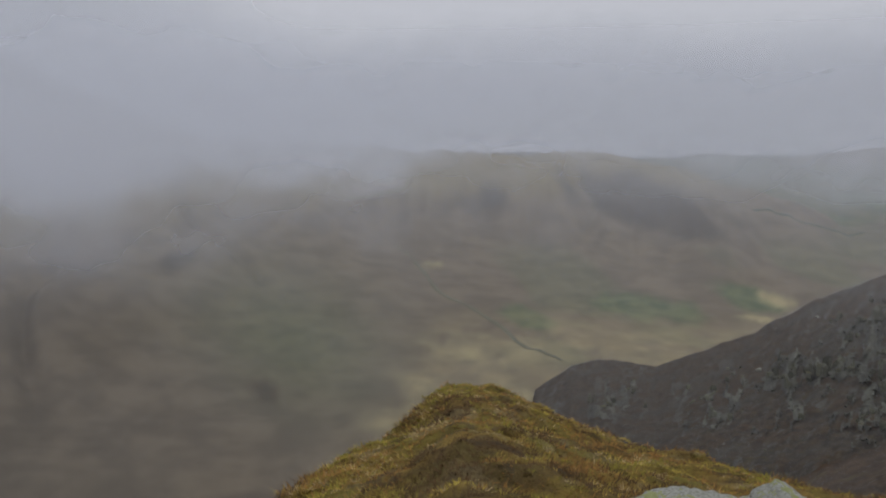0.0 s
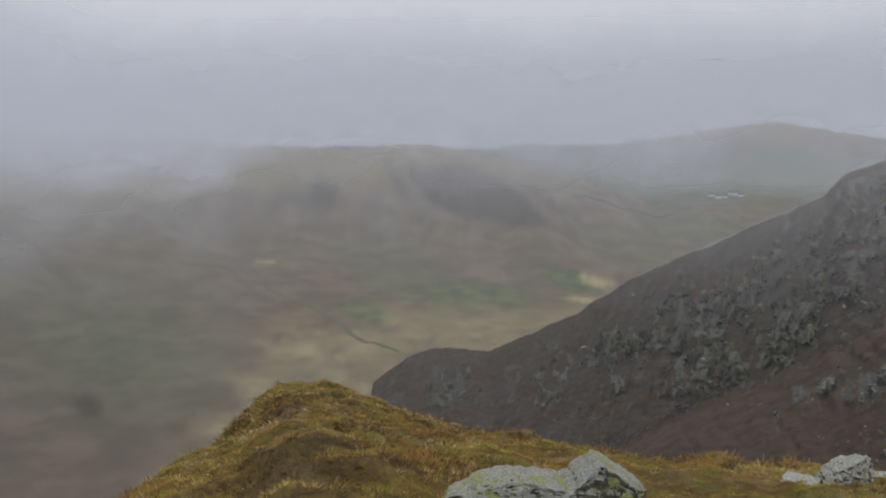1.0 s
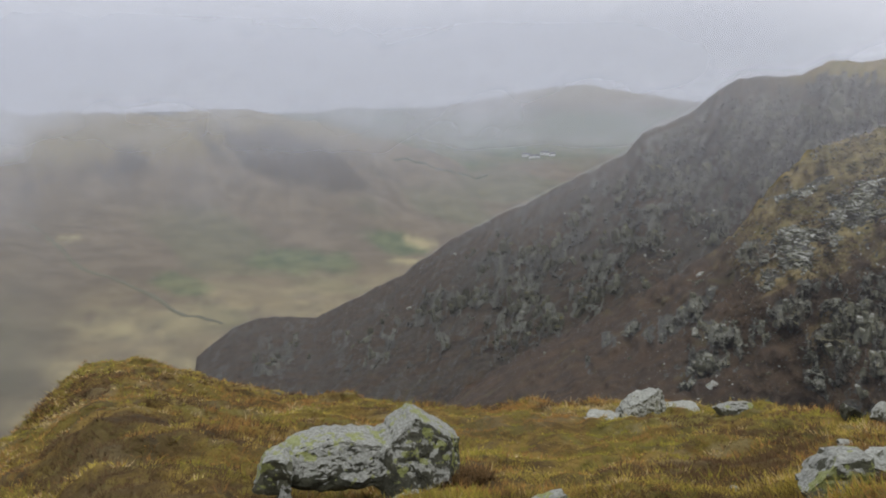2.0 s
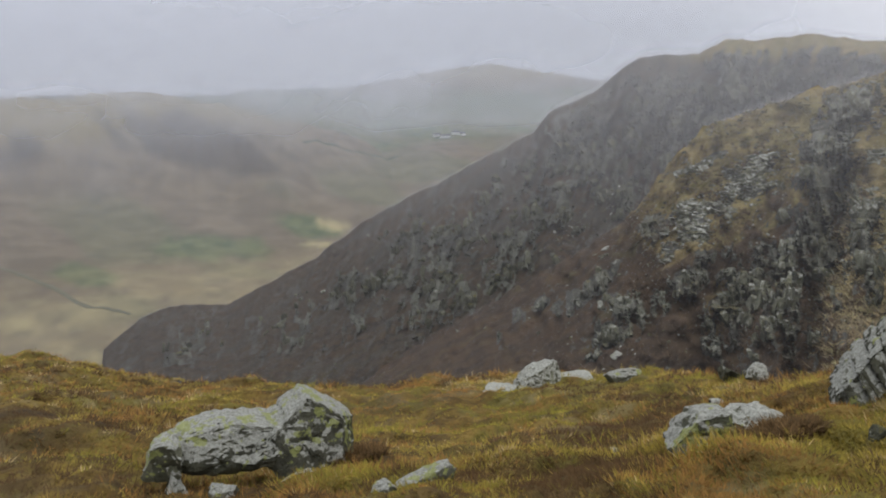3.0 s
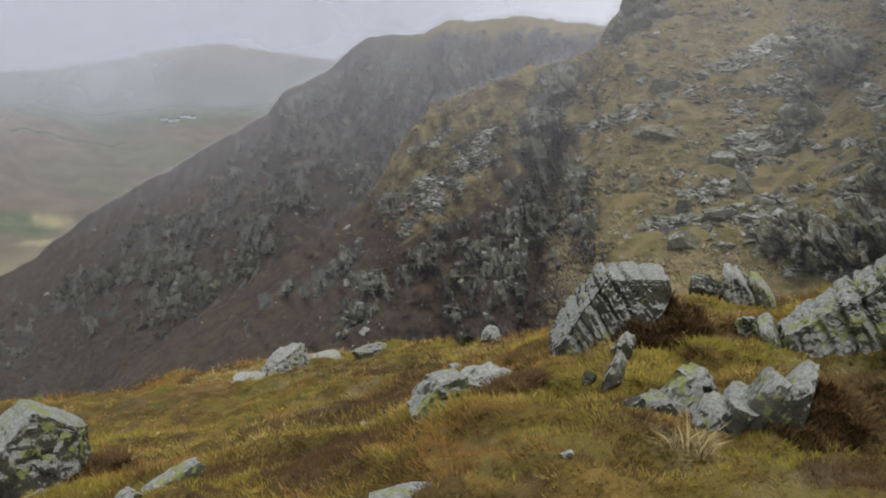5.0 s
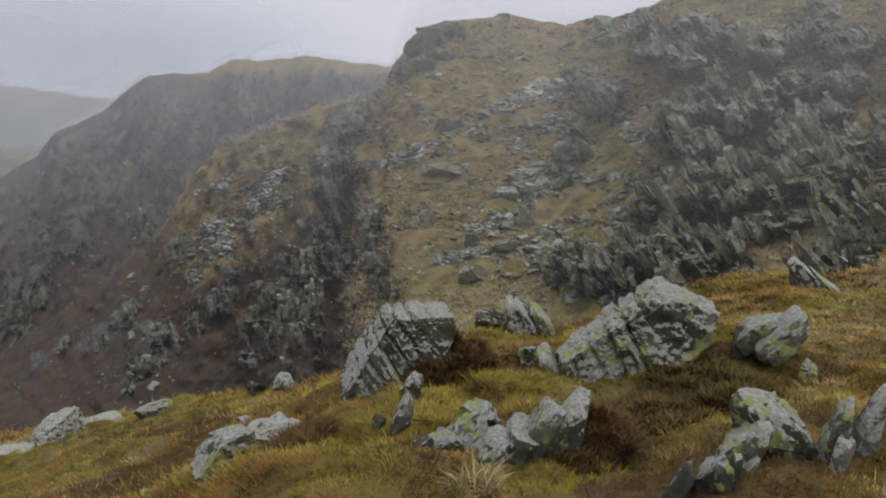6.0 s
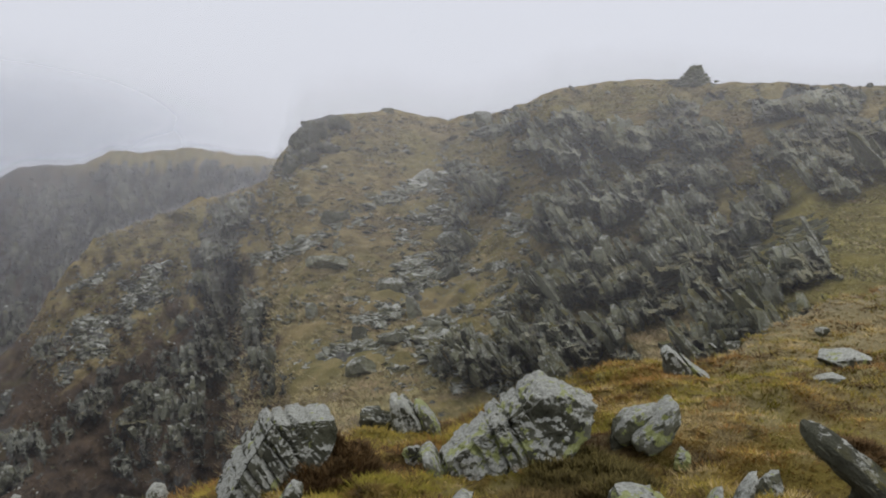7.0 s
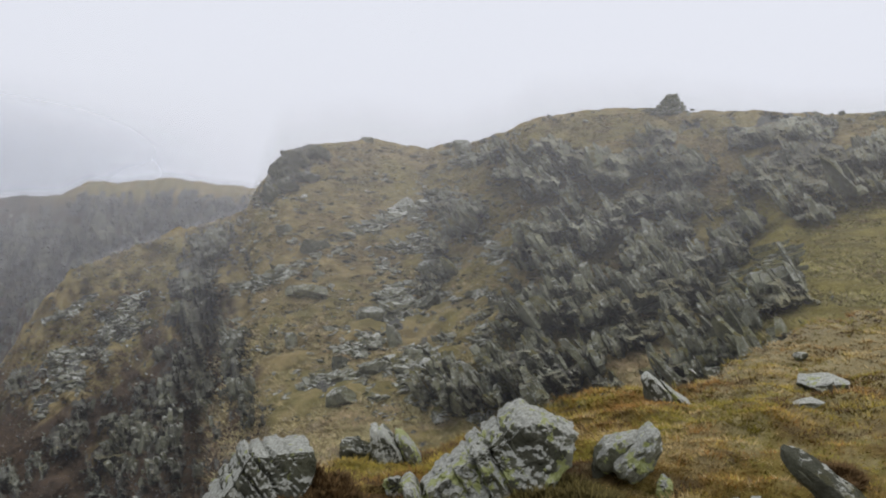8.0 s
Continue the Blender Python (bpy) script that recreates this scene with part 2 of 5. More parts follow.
def rock_r(az, e, surface, spots, lean, per, ragged, fray, stand_out, relief, keys, under):
    """Distance of the bare rock, its inside measure and the tone of its blocks."""
    inside, out = bare(az, e, spots, lean, ragged, fray)
    brim = keyed(az, keys, 3) - e - under
    inside, out = np.minimum(inside, brim), out * smooth(0.0, 0.8, brim)
    f1, bed1, block1, tip1 = slabs_at(az, e, lean, per, 211)
    f2, _, block2, tip2 = slabs_at(az, e, lean, per * 2.7, 221)
    _, _, block3, tip3 = slabs_at(az, e, lean, per * 0.42, 231)
    deep = smooth(0.0, 0.22, inside)
    cut = deep * relief * (0.9 * (f1 - 0.5) + 1.3 * (block1 - 0.5) + 0.7 * (bed1 - 0.5) + 0.4 * (f2 - 0.5) + 0.45 * (block2 - 0.5) + 1.5 * (block3 - 0.5) + 0.8 * fbm(az * 0.8, e * 0.8, 0, 3, 207)) + deep * relief * (2.4 * tip1 + 0.8 * tip2 + 1.0 * tip3)
    r = surface(az, e) * (1 - stand_out * out - cut + 0.03 * smooth(0.03, -0.08, inside))
    return r, inside, np.clip(0.5 * block1 + 0.3 * block2 + 0.2 * block3, 0, 1)


def crag_r(az, e):
    return rock_r(az, e, spur_at, CRAG_TOP + CRAG_LOW, 0.62, 1.35, 1.15, 0.25, 0.066, 0.023, SPUR, 0.25)


def gully_r(az, e):
    return rock_r(az, e, spur_at, GULLY_ROCK, 0.2, 1.7, 1.1, 0.55, 0.022, 0.013, SPUR, 0.0)


def ridge_r(az, e):
    return rock_r(az, e, ridge_at, RIDGE_ROCK_AT, -0.12, 1.9, 1.1, 1.1, 0.008, 0.0045, RIDGE, 0.5)


def outcrop(az, e):
    """How far the near hill is bare slate at azimuth and elevation, 0 to 1."""
    return smooth(-0.1, 0.15, bare(az, e, CRAG_TOP + CRAG_LOW, 0.62, 1.15, 0.25)[0])


def scree(az, e):
    """Loose stones and bare rock among the grass of the spur, 0 to 1."""
    m = np.zeros(np.broadcast(az, e).shape)
    for b in ((48.0, -9.2, 4.0, 1.5, 0.8), (44.4, -12.4, 2.2, 1.7, 0.7), (43.6, -14.4, 0.9, 0.5, 0.2), (58.6, -6.0, 3.6, 0.6, 0.43), (64.6, -3.0, 2.0, 0.5, 0.55), (45.4, -8.0, 3.0, 0.35, 0.5), (66.5, -8.2, 1.6, 1.5, 0.6),
              (63.8, -10.8, 2.0, 1.2, -0.1), (62, -13.6, 2.6, 0.9, 0.1), (68.5, -12.6, 2.4, 1.6, 0.2), (68.5, -1.5, 2.2, 0.6, 0.2),
              (72, 1.6, 1.6, 0.5, 0.1)):
        m = np.maximum(m, blob(az, e, *b))
    m = np.maximum(m, 0.34 * smooth(62, 68, az) * smooth(76, 73, az) * smooth(0.5, -3, e))
    return smooth(0.42, 0.85, m + 0.5 * fbm(az * 0.8, e * 1.3, 0, 4, 61, 0.6)) * smooth(0.08, 0.25, m)


def valley(x, y):
    """Height of the valley and the hills across it."""
    z = -325 + 0.055 * (np.minimum(y, 2550) - 1000)
    z = z + 520 * np.exp(-((x + 1500) / 850) ** 2 - ((y - 1700) / 1100) ** 2)
    az, r = np.degrees(np.arctan2(x, y)), np.hypot(x, y)
    crest = np.interp(az, [-40, -14, 2.5, 6, 13.7, 18.4, 23, 26.5], [-100, -105, -118, -132, -142, -192, -252, -330])
    rise = smooth(1480, 2050, r + 90 * fbm(az * 0.25, r / 500, 0, 3, 69)) * smooth(2750, 2200, r)
    z = z + np.maximum(crest - z, 0) * rise
    z = z + 120 * np.exp(-((x - 2250) / 520) ** 2 - ((y - 3650) / 450) ** 2)
    hill = smooth(-330, -180, z)
    z = z + (6 + 22 * hill) * fbm(x / 310, y / 310, 0, 4, 71) + 5 * hill * fbm(x / 60, y / 60, 0, 3, 77)
    gully = np.abs(fbm((x + 0.4 * y) / 260, (y - 0.3 * x) / 900, 0, 3, 79))
    z = z - 15 * smooth(-100, -500, x) * smooth(0.25, 0.0, gully) * smooth(-330, -260, z)
    return z


def land():
    """The whole ground as one sheet: rows of points going outward, column by column of azimuth."""
    az = np.concatenate([np.arange(-180, -36, 4.0), np.arange(-36, 101, 0.19), np.arange(102, 180, 4.0)])
    A = az[None, :]
    rows, cover, turfs = [], [], []

    def add(pts, rock, heather, green, straw=0.0, turf=0.0):
        rows.append(pts)
        turfs.append(np.full(pts.shape[:2], turf))
        cover.append(np.stack([np.broadcast_to(q, pts.shape[:2]) for q in (rock, heather, green, straw)], -1))
    # near ground
    q = (np.linspace(0.001, 1, 165) ** 1.1)[:, None]
    r = q * keyed(A, LIP, 1)
    p = place(A, 0 * r, r)
    p[..., 2] = near_ground(p[..., 0], p[..., 1])
    tuft = fbm(p[..., 0] * 0.8, p[..., 1] * 0.8, 0, 3, 81)
    brow = smooth(83, 89, A) * smooth(5.0, 8.5, r) * (0.75 + 0.3 * tuft)
    gx, gy = p[..., 0], p[..., 1]
    add(p, 0.0, np.clip(0.5 * growth(gx, gy, BROWN, 641) + 0.35 * growth(gx, gy, RUST, 643), 0, 1) * (1 - brow), growth(gx, gy, GREEN, 645), np.clip(brow + 0.4 * growth(gx, gy, PALE_GRASS, 647), 0, 1), 1.0)
    edge = p[-1]
    # fall beyond the edge, then the spur
    foot_e = spur_foot(A)
    top_e = keyed(A, SPUR, 3)
    top_e = np.maximum(top_e, foot_e + 0.6)
    first = place(A, foot_e, spur_at(A, foot_e))[0]
    for s in np.linspace(0, 1, 9)[1:-1]:
        mid = edge * (1 - s) + first * s
        mid[:, 2] -= 0.8 * math.sin(math.pi * s) * smooth(89, 84, az)
        add(mid[None], 0.5, 0.5, 0.0, 0.0, 0.5)
    s = np.linspace(0, 1, 190)[:, None]
    e = foot_e + (top_e - foot_e) * s
    p = place(A, e, spur_at(A, e))
    p[..., 2] += smooth(0, 0.1, s) * (0.12 * fbm(p[..., 0] * 0.7, p[..., 1] * 0.7, 0, 4, 91) + 0.10 * smooth(0.7, 1, s) * fbm(p[..., 0] * 0.35, p[..., 1] * 0.35, 0, 3, 92) + 0.13 * smooth(0.9, 1, s) * smooth(58, 55, A) * fbm(A * 1.1, 0.0 * A, 0, 4, 94, 0.65))
    wob = fbm(A * 0.7, e * 0.7, 0, 4, 93, 0.6)
    under = e - np.interp(A, [41.6, 43, 47, 50, 53, 55, 57, 58], [-11.5, -14.6, -13.2, -10.9, -8.4, -8.2, -12.0, -16.0]) + 1.6 * wob
    dark = smooth(1.0, -1.0, under) * smooth(57.6, 56.4, A + 0.8 * wob)
    straws = np.maximum.reduce([blob(A, e, 44.5, -14.0, 1.6, 0.5, 0.7), blob(A, e, 47.0, -17.5, 0.7, 2.2, 0.8), blob(A, e, 54.6, -15, 0.6, 1.6, 0.3)])
    dark = dark * (1 - 0.8 * smooth(0.3, 0.7, straws + 0.3 * fbm(A * 1.3, e * 1.3, 0, 3, 97)))
    streak = smooth(0.0, 0.5, fbm(A * 2.6 - 0.5 * e, e * 0.8, 0, 5, 99, 0.65) + 0.7 * np.exp(-((A - rib_line(e)) / (0.7 - 0.08 * e)) ** 2) - 0.15) * (0.45 + 0.55 * smooth(45.5, 50.5, A))
    stones_bare = np.maximum(smooth(-0.25, 0.05, bare(A, e, GULLY_ROCK, 0.2, 1.1, 0.55)[0]), 0.8 * outcrop(A, e))
    rock = np.maximum.reduce([0.75 * scree(A, e), dark * streak * 0.55, stones_bare])
    add(p, rock, dark, smooth(84, 92, A) * smooth(1, -4, e) * 0.8 + 0.6 * smooth(0, 0.5, fbm(A * 0.4, e * 0.5, 0, 3, 89)) * smooth(63, 68, A), 0.0, 0.5)
    edge = p[-1]
    # hollow, then the long ridge
    top_e = keyed(A, RIDGE, 3)
    foot_e = np.minimum(keyed(A, LIP, 2) - 4, top_e - 4)
    first = place(A, foot_e, ridge_at(A, foot_e))[0]
    for s in np.linspace(0, 1, 8)[1:-1]:
        mid = edge * (1 - s) + first * s
        mid[:, 2] -= 6 * math.sin(math.pi * s)
        add(mid[None], 0.5, 0.8, 0.0)
    s = np.linspace(0, 1, 120)[:, None]
    e = foot_e + (top_e - foot_e) * s
    p = place(A, e, ridge_at(A, e))
    p[..., 2] += 0.16 * (1 - np.abs(2 * s - 1) ** 8) * fbm(p[..., 0] / 3, p[..., 1] / 3, 0, 3, 103)
    p[..., 2] += 0.28 * smooth(0.93, 1.0, s) * fbm(A * 0.9, 0.0 * A, 0, 4, 105, 0.6)
    ribs = smooth(0.1, 0.7, fbm((A - 0.5 * e) * 1.9, e * 1.1, 0, 5, 41, 0.7))
    wob = fbm(A * 0.8, e * 0.8, 0, 4, 47)
    crag = smooth(30, 38, A + 3 * wob) * smooth(-9.5, -5.5, e + 2 * wob) * (0.12 + 0.68 * smooth(-0.1, 0.6, fbm(A * 4.5 - 1.5 * e, e * 1.3, 0, 4, 49, 0.7)))
    back = smooth(42, 47, A) * smooth(-1.9, -0.9, e)
    add(p, np.maximum(ribs * 0.5, crag * 0.45) * (1 - back), 1.0 - back, 0.0)
    edge = p[-1]
    # fall to the valley, and the valley to the horizon
    out = place(A, 0.0 * A, 700 + 0.0 * A)[0]
    out[:, 2] = valley(out[:, 0], out[:, 1])
    for s in np.linspace(0, 1, 13)[1:-1]:
        mid = edge * (1 - s) + out * s
        mid[:, 2] -= 60 * math.sin(math.pi * s) * (1 - 0.5 * s)
        add(mid[None], 0.2, 0.5, 0.0)
    r = (700 * (4650 / 700) ** np.linspace(0, 1, 150))[:, None]
    p = place(A, 0 * r, r + 0 * A)
    p[..., 2] = valley(p[..., 0], p[..., 1])
    x, y = p[..., 0], p[..., 1]
    flat = smooth(-235, -285, p[..., 2]) * smooth(-100, 150, x)
    plain = smooth(1900, 2200, y) * smooth(650, 900, x) * smooth(-190, -225, p[..., 2])
    patch = smooth(-0.1, 0.3, fbm(x / 170 + y / 700, y / 480, 0, 3, 113))
    az0 = np.degrees(np.arctan2(x, y))
    e0 = np.degrees(np.arctan2(p[..., 2], np.hypot(x, y)))
    field = 0.95 * smooth(0.25, 0.75, np.maximum.reduce([blob(az0, e0, 11.5, -12.9, 5.0, 1.0, -0.1), blob(az0, e0, 4.0, -14.0, 2.4, 0.8, -0.2), blob(az0, e0, 18.5, -12.0, 2.6, 0.9, -0.2)]) + 0.16 * fbm(az0 * 0.6, e0 * 1.3, 0, 4, 119, 0.55))
    soft = fbm(az0 * 0.5, e0 * 1.1, 0, 4, 127, 0.55)
    # pale straw ground; the bright patches near azimuth 20 are sunlight painted as straw
    pale = np.maximum.reduce([blob(az0, e0, 20.3, -12.0, 1.3, 0.5, -0.25), blob(az0, e0, 19.2, -13.2, 1.4, 0.25, -0.1), blob(az0, e0, -2.7, -10.4, 1.2, 0.35, -0.1) * 0.8, 0.0 * x,
                              blob(az0, e0, 2.0, -17.0, 6.0, 1.0, -0.25) * 0.4])
    pale = smooth(0.15, 1.0, pale + 0.25 * fbm(az0 * 1.4, e0 * 2.5, 0, 3, 123, 0.55)) * smooth(0.02, 0.2, pale)
    floor = smooth(-4, 0, az0 - 0.8 * (e0 + 14)) * smooth(-12.5, -15, e0 + 0.8 * soft) * (0.45 + 0.35 * soft)
    pale = np.clip(np.maximum(pale, floor), 0, 1)
    wander = 0.5 * fbm(e0 * 0.5, 0.3 * az0, 0, 3, 122)
    # dark moorland, plus cloud-shadow bands near -9 degrees painted in as heather cover
    moor_and_shadow = np.maximum.reduce([blob(az0, e0, -19.0, -9.2, 2.6, 1.0, 0.1) * 0.8, blob(az0, e0, -26, -9.0, 3.0, 1.2, 0.2) * 0.5, blob(az0, e0, -15.2, -18.2, 1.8, 0.9, -0.3) * 0.45, blob(az0, e0, 11.5, -5.8, 5.0, 1.5, -0.22) * 0.95, blob(az0, e0, 0.0, -6.2, 3.4, 1.3, 0.1) * 0.7,
                              0.24 * np.exp(-((az0 + 17.2 + 0.42 * (e0 + 15) + wander) / 0.5) ** 2) * smooth(-10, -12, e0) * smooth(-19.5, -17, e0)])
    moor_and_shadow = np.clip(smooth(0.15, 0.75, moor_and_shadow + 0.35 * fbm(x / 90 + y / 400, y / 260, 2, 4, 121, 0.6) * smooth(0.02, 0.2, moor_and_shadow)) + 0.05 * smooth(0.0, 0.9, fbm(x / 160, y / 300, 2, 4, 125)), 0, 1)
    field = np.maximum(field, 0.55 * blob(az0, e0, -12.5, -15.0, 7.0, 4.6, -0.3))
    add(p, 0.0, moor_and_shadow * 0.8, np.maximum.reduce([flat * patch * 0.4, plain * (0.6 + 0.4 * patch), field]), pale)
    P, C = np.concatenate(rows, 0), np.concatenate(cover, 0)
    return P, C, np.concatenate(turfs, 0)


def sheet(name, P, wrap=False):
    """A mesh from a grid of points, rows by columns."""
    n, m = P.shape[:2]
    i = np.arange(n - 1)[:, None] * m
    j = np.arange(m if wrap else m - 1)[None, :]
    k = (j + 1) % m
    quads = np.stack([i + j, i + k, i + m + k, i + m + j], -1).reshape(-1, 4)
    me = bpy.data.meshes.new(name)
    me.vertices.add(n * m)
    me.vertices.foreach_set("co", P.reshape(-1).astype(np.float32))
    me.loops.add(quads.size)
    me.loops.foreach_set("vertex_index", quads.reshape(-1).astype(np.int32))
    me.polygons.add(len(quads))
    me.polygons.foreach_set("loop_start", np.arange(0, quads.size, 4, dtype=np.int32))
    me.polygons.foreach_set("use_smooth", np.ones(len(quads), dtype=bool))
    me.update(calc_edges=True)
    return me


# ---- materials ----
class Nodes:
    """Short hand for a node material."""

    def __init__(self, name):
        self.m = bpy.data.materials.new(name)
        self.m.use_nodes = True
        self.n, self.l = self.m.node_tree.nodes, self.m.node_tree.links
        self.bsdf = self.n["Principled BSDF"]
        self.pos = self.n.new("ShaderNodeNewGeometry").outputs["Position"]

    def put(self, socket, value):
        if isinstance(value, bpy.types.NodeSocket):
            self.l.new(value, socket)
        else:
            socket.default_value = value

    def noise(self, scale, detail=4.0, rough=0.55, vector=None, stretch=None):
        node = self.n.new("ShaderNodeTexNoise")
        vector = vector or self.pos
        if stretch:
            mp = self.n.new("ShaderNodeMapping")
            mp.inputs["Scale"].default_value = stretch
            self.l.new(vector, mp.inputs["Vector"])
            vector = mp.outputs["Vector"]
        self.l.new(vector, node.inputs["Vector"])
        for key, value in (("Scale", scale), ("Detail", detail), ("Roughness", rough)):
            node.inputs[key].default_value = value
        return node.outputs["Fac"]

    def math(self, op, x, y=0.0, z=0.0):
        node = self.n.new("ShaderNodeMath")
        node.operation = op
        for socket, value in zip(node.inputs, (x, y, z)):
            self.put(socket, value)
        return node.outputs[0]

    def step(self, x, lo, hi):
        node = self.n.new("ShaderNodeMapRange")
        node.interpolation_type = "SMOOTHSTEP"
        self.put(node.inputs[0], x)
        node.inputs[1].default_value, node.inputs[2].default_value = lo, hi
        return node.outputs[0]

    def mix(self, fac, x, y):
        node = self.n.new("ShaderNodeMixRGB")
        for socket, value in zip(node.inputs, (fac, x, y)):
            if isinstance(value, tuple):
                value = (*value, 1)
            self.put(socket, value)
        return node.outputs[0]

    def attr(self, name):
        node = self.n.new("ShaderNodeAttribute")
        node.attribute_name = name
        return node

    def bump(self, height, strength, distance):
        node = self.n.new("ShaderNodeBump")
        node.inputs["Strength"].default_value, node.inputs["Distance"].default_value = strength, distance
        self.l.new(height, node.inputs["Height"])
        self.l.new(node.outputs["Normal"], self.bsdf.inputs["Normal"])

    def finish(self, colour, rough=0.9, spec=0.2):
        self.put(self.bsdf.inputs["Base Color"], colour if not isinstance(colour, tuple) else (*colour, 1))
        self.put(self.bsdf.inputs["Roughness"], rough)
        self.bsdf.inputs["Specular IOR Level"].default_value = spec
        return self.m


def hillside_material():
    n = Nodes("hillside")
    cover = n.n.new("ShaderNodeSeparateColor")
    lay = n.attr("cover")
    n.l.new(lay.outputs["Color"], cover.inputs[0])
    rock, heather, green = cover.outputs[0], cover.outputs[1], cover.outputs[2]
    fine, mid, broad, vast = n.noise(9, 6, 0.65), n.noise(1.3, 5), n.noise(0.16, 5), n.noise(0.012, 5)
    split = n.n.new("ShaderNodeSeparateXYZ")
    n.l.new(n.pos, split.inputs[0])
    lie = split.outputs["Z"]
    grass = n.mix(n.step(mid, 0.35, 0.65), (0.155, 0.120, 0.052), (0.29, 0.228, 0.108))
    grass = n.mix(n.step(fine, 0.55, 0.85), grass, (0.11, 0.085, 0.035))
    grass = n.mix(n.step(broad, 0.42, 0.6), grass, n.mix(n.step(mid, 0.4, 0.6), (0.16, 0.14, 0.055), (0.25, 0.203, 0.09)))
    grass = n.mix(n.step(lie, -140, -200), grass, n.mix(n.step(n.noise(0.018, 4, 0.55), 0.34, 0.66), (0.150, 0.125, 0.090), (0.202, 0.166, 0.116)))
    lush = n.mix(n.step(lie, -140, -200), n.mix(n.step(mid, 0.35, 0.65), (0.13, 0.108, 0.03), (0.21, 0.175, 0.05)), n.mix(n.step(n.noise(0.03, 4), 0.4, 0.6), (0.10, 0.127, 0.072), (0.145, 0.165, 0.088)))
    soil = n.mix(n.step(n.noise(0.45, 5, 0.65), 0.38, 0.62), (0.040, 0.034, 0.028), (0.074, 0.051, 0.033))
    soil = n.mix(n.step(n.noise(0.09, 5, 0.6), 0.45, 0.65), soil, (0.060, 0.055, 0.047))
    streaks = n.noise(0.32, 6, 0.7, None, (1.0, 1.0, 0.22))
    soil = n.mix(n.math("MULTIPLY", n.step(streaks, 0.5, 0.68), 0.8), soil, (0.088, 0.080, 0.070))
    soil = n.mix(n.step(mid, 0.5, 0.7), soil, (0.085, 0.072, 0.042))
    stone = n.mix(n.step(fine, 0.35, 0.7), (0.05, 0.05, 0.045), (0.15, 0.15, 0.13))
    stone = n.mix(n.step(mid, 0.55, 0.75), stone, (0.10, 0.10, 0.075))
    turf = n.attr("turf").outputs["Fac"]
    golden = n.mix(n.step(n.noise(3.2, 5, 0.65), 0.38, 0.62), (0.135, 0.088, 0.026), (0.27, 0.185, 0.052))
    golden = n.mix(n.step(n.noise(1.1, 4, 0.6), 0.45, 0.62), golden, n.mix(fine, (0.125, 0.100, 0.024), (0.235, 0.178, 0.046)))
    grass = n.mix(n.step(turf, 0.7, 0.8), grass, n.mix(n.step(n.noise(22, 5, 0.7), 0.5, 0.75), golden, (0.085, 0.05, 0.018)))
    rusty = n.mix(n.step(n.noise(0.7, 6, 0.7), 0.4, 0.62), (0.056, 0.041, 0.029), (0.100, 0.064, 0.037))
    soil = n.mix(n.math("MULTIPLY", n.step(turf, 0.2, 0.4), 0.75), soil, n.mix(n.step(n.noise(0.35, 5, 0.6), 0.55, 0.7), rusty, (0.105, 0.092, 0.045)))
    colour = n.mix(green, grass, lush)
    colour = n.mix(lay.outputs["Alpha"], colour, n.mix(n.step(vast, 0.4, 0.6), (0.28, 0.23, 0.13), (0.38, 0.33, 0.18)))
    colour = n.mix(heather, colour, soil)
    edge = n.math("ADD", rock, n.math("MULTIPLY", n.math("SUBTRACT", fine, 0.5), 0.5))
    edge = n.math("ADD", edge, n.math("MULTIPLY", n.math("SUBTRACT", n.noise(0.55, 6, 0.75), 0.5), 1.1))
    colour = n.mix(n.step(edge, 0.4, 0.6), colour, stone)
    low = n.step(lie, -140, -200)
    near = n.math("MULTIPLY", n.math("ADD", fine, n.math("MULTIPLY", mid, 2.5)), n.math("SUBTRACT", 1.0, low))
    n.bump(n.math("ADD", near, n.math("MULTIPLY", n.math("MULTIPLY", n.noise(0.02, 4, 0.5), 15.0), low)), 0.65, 0.12)
    return n.finish(colour, 0.95, 0.1)


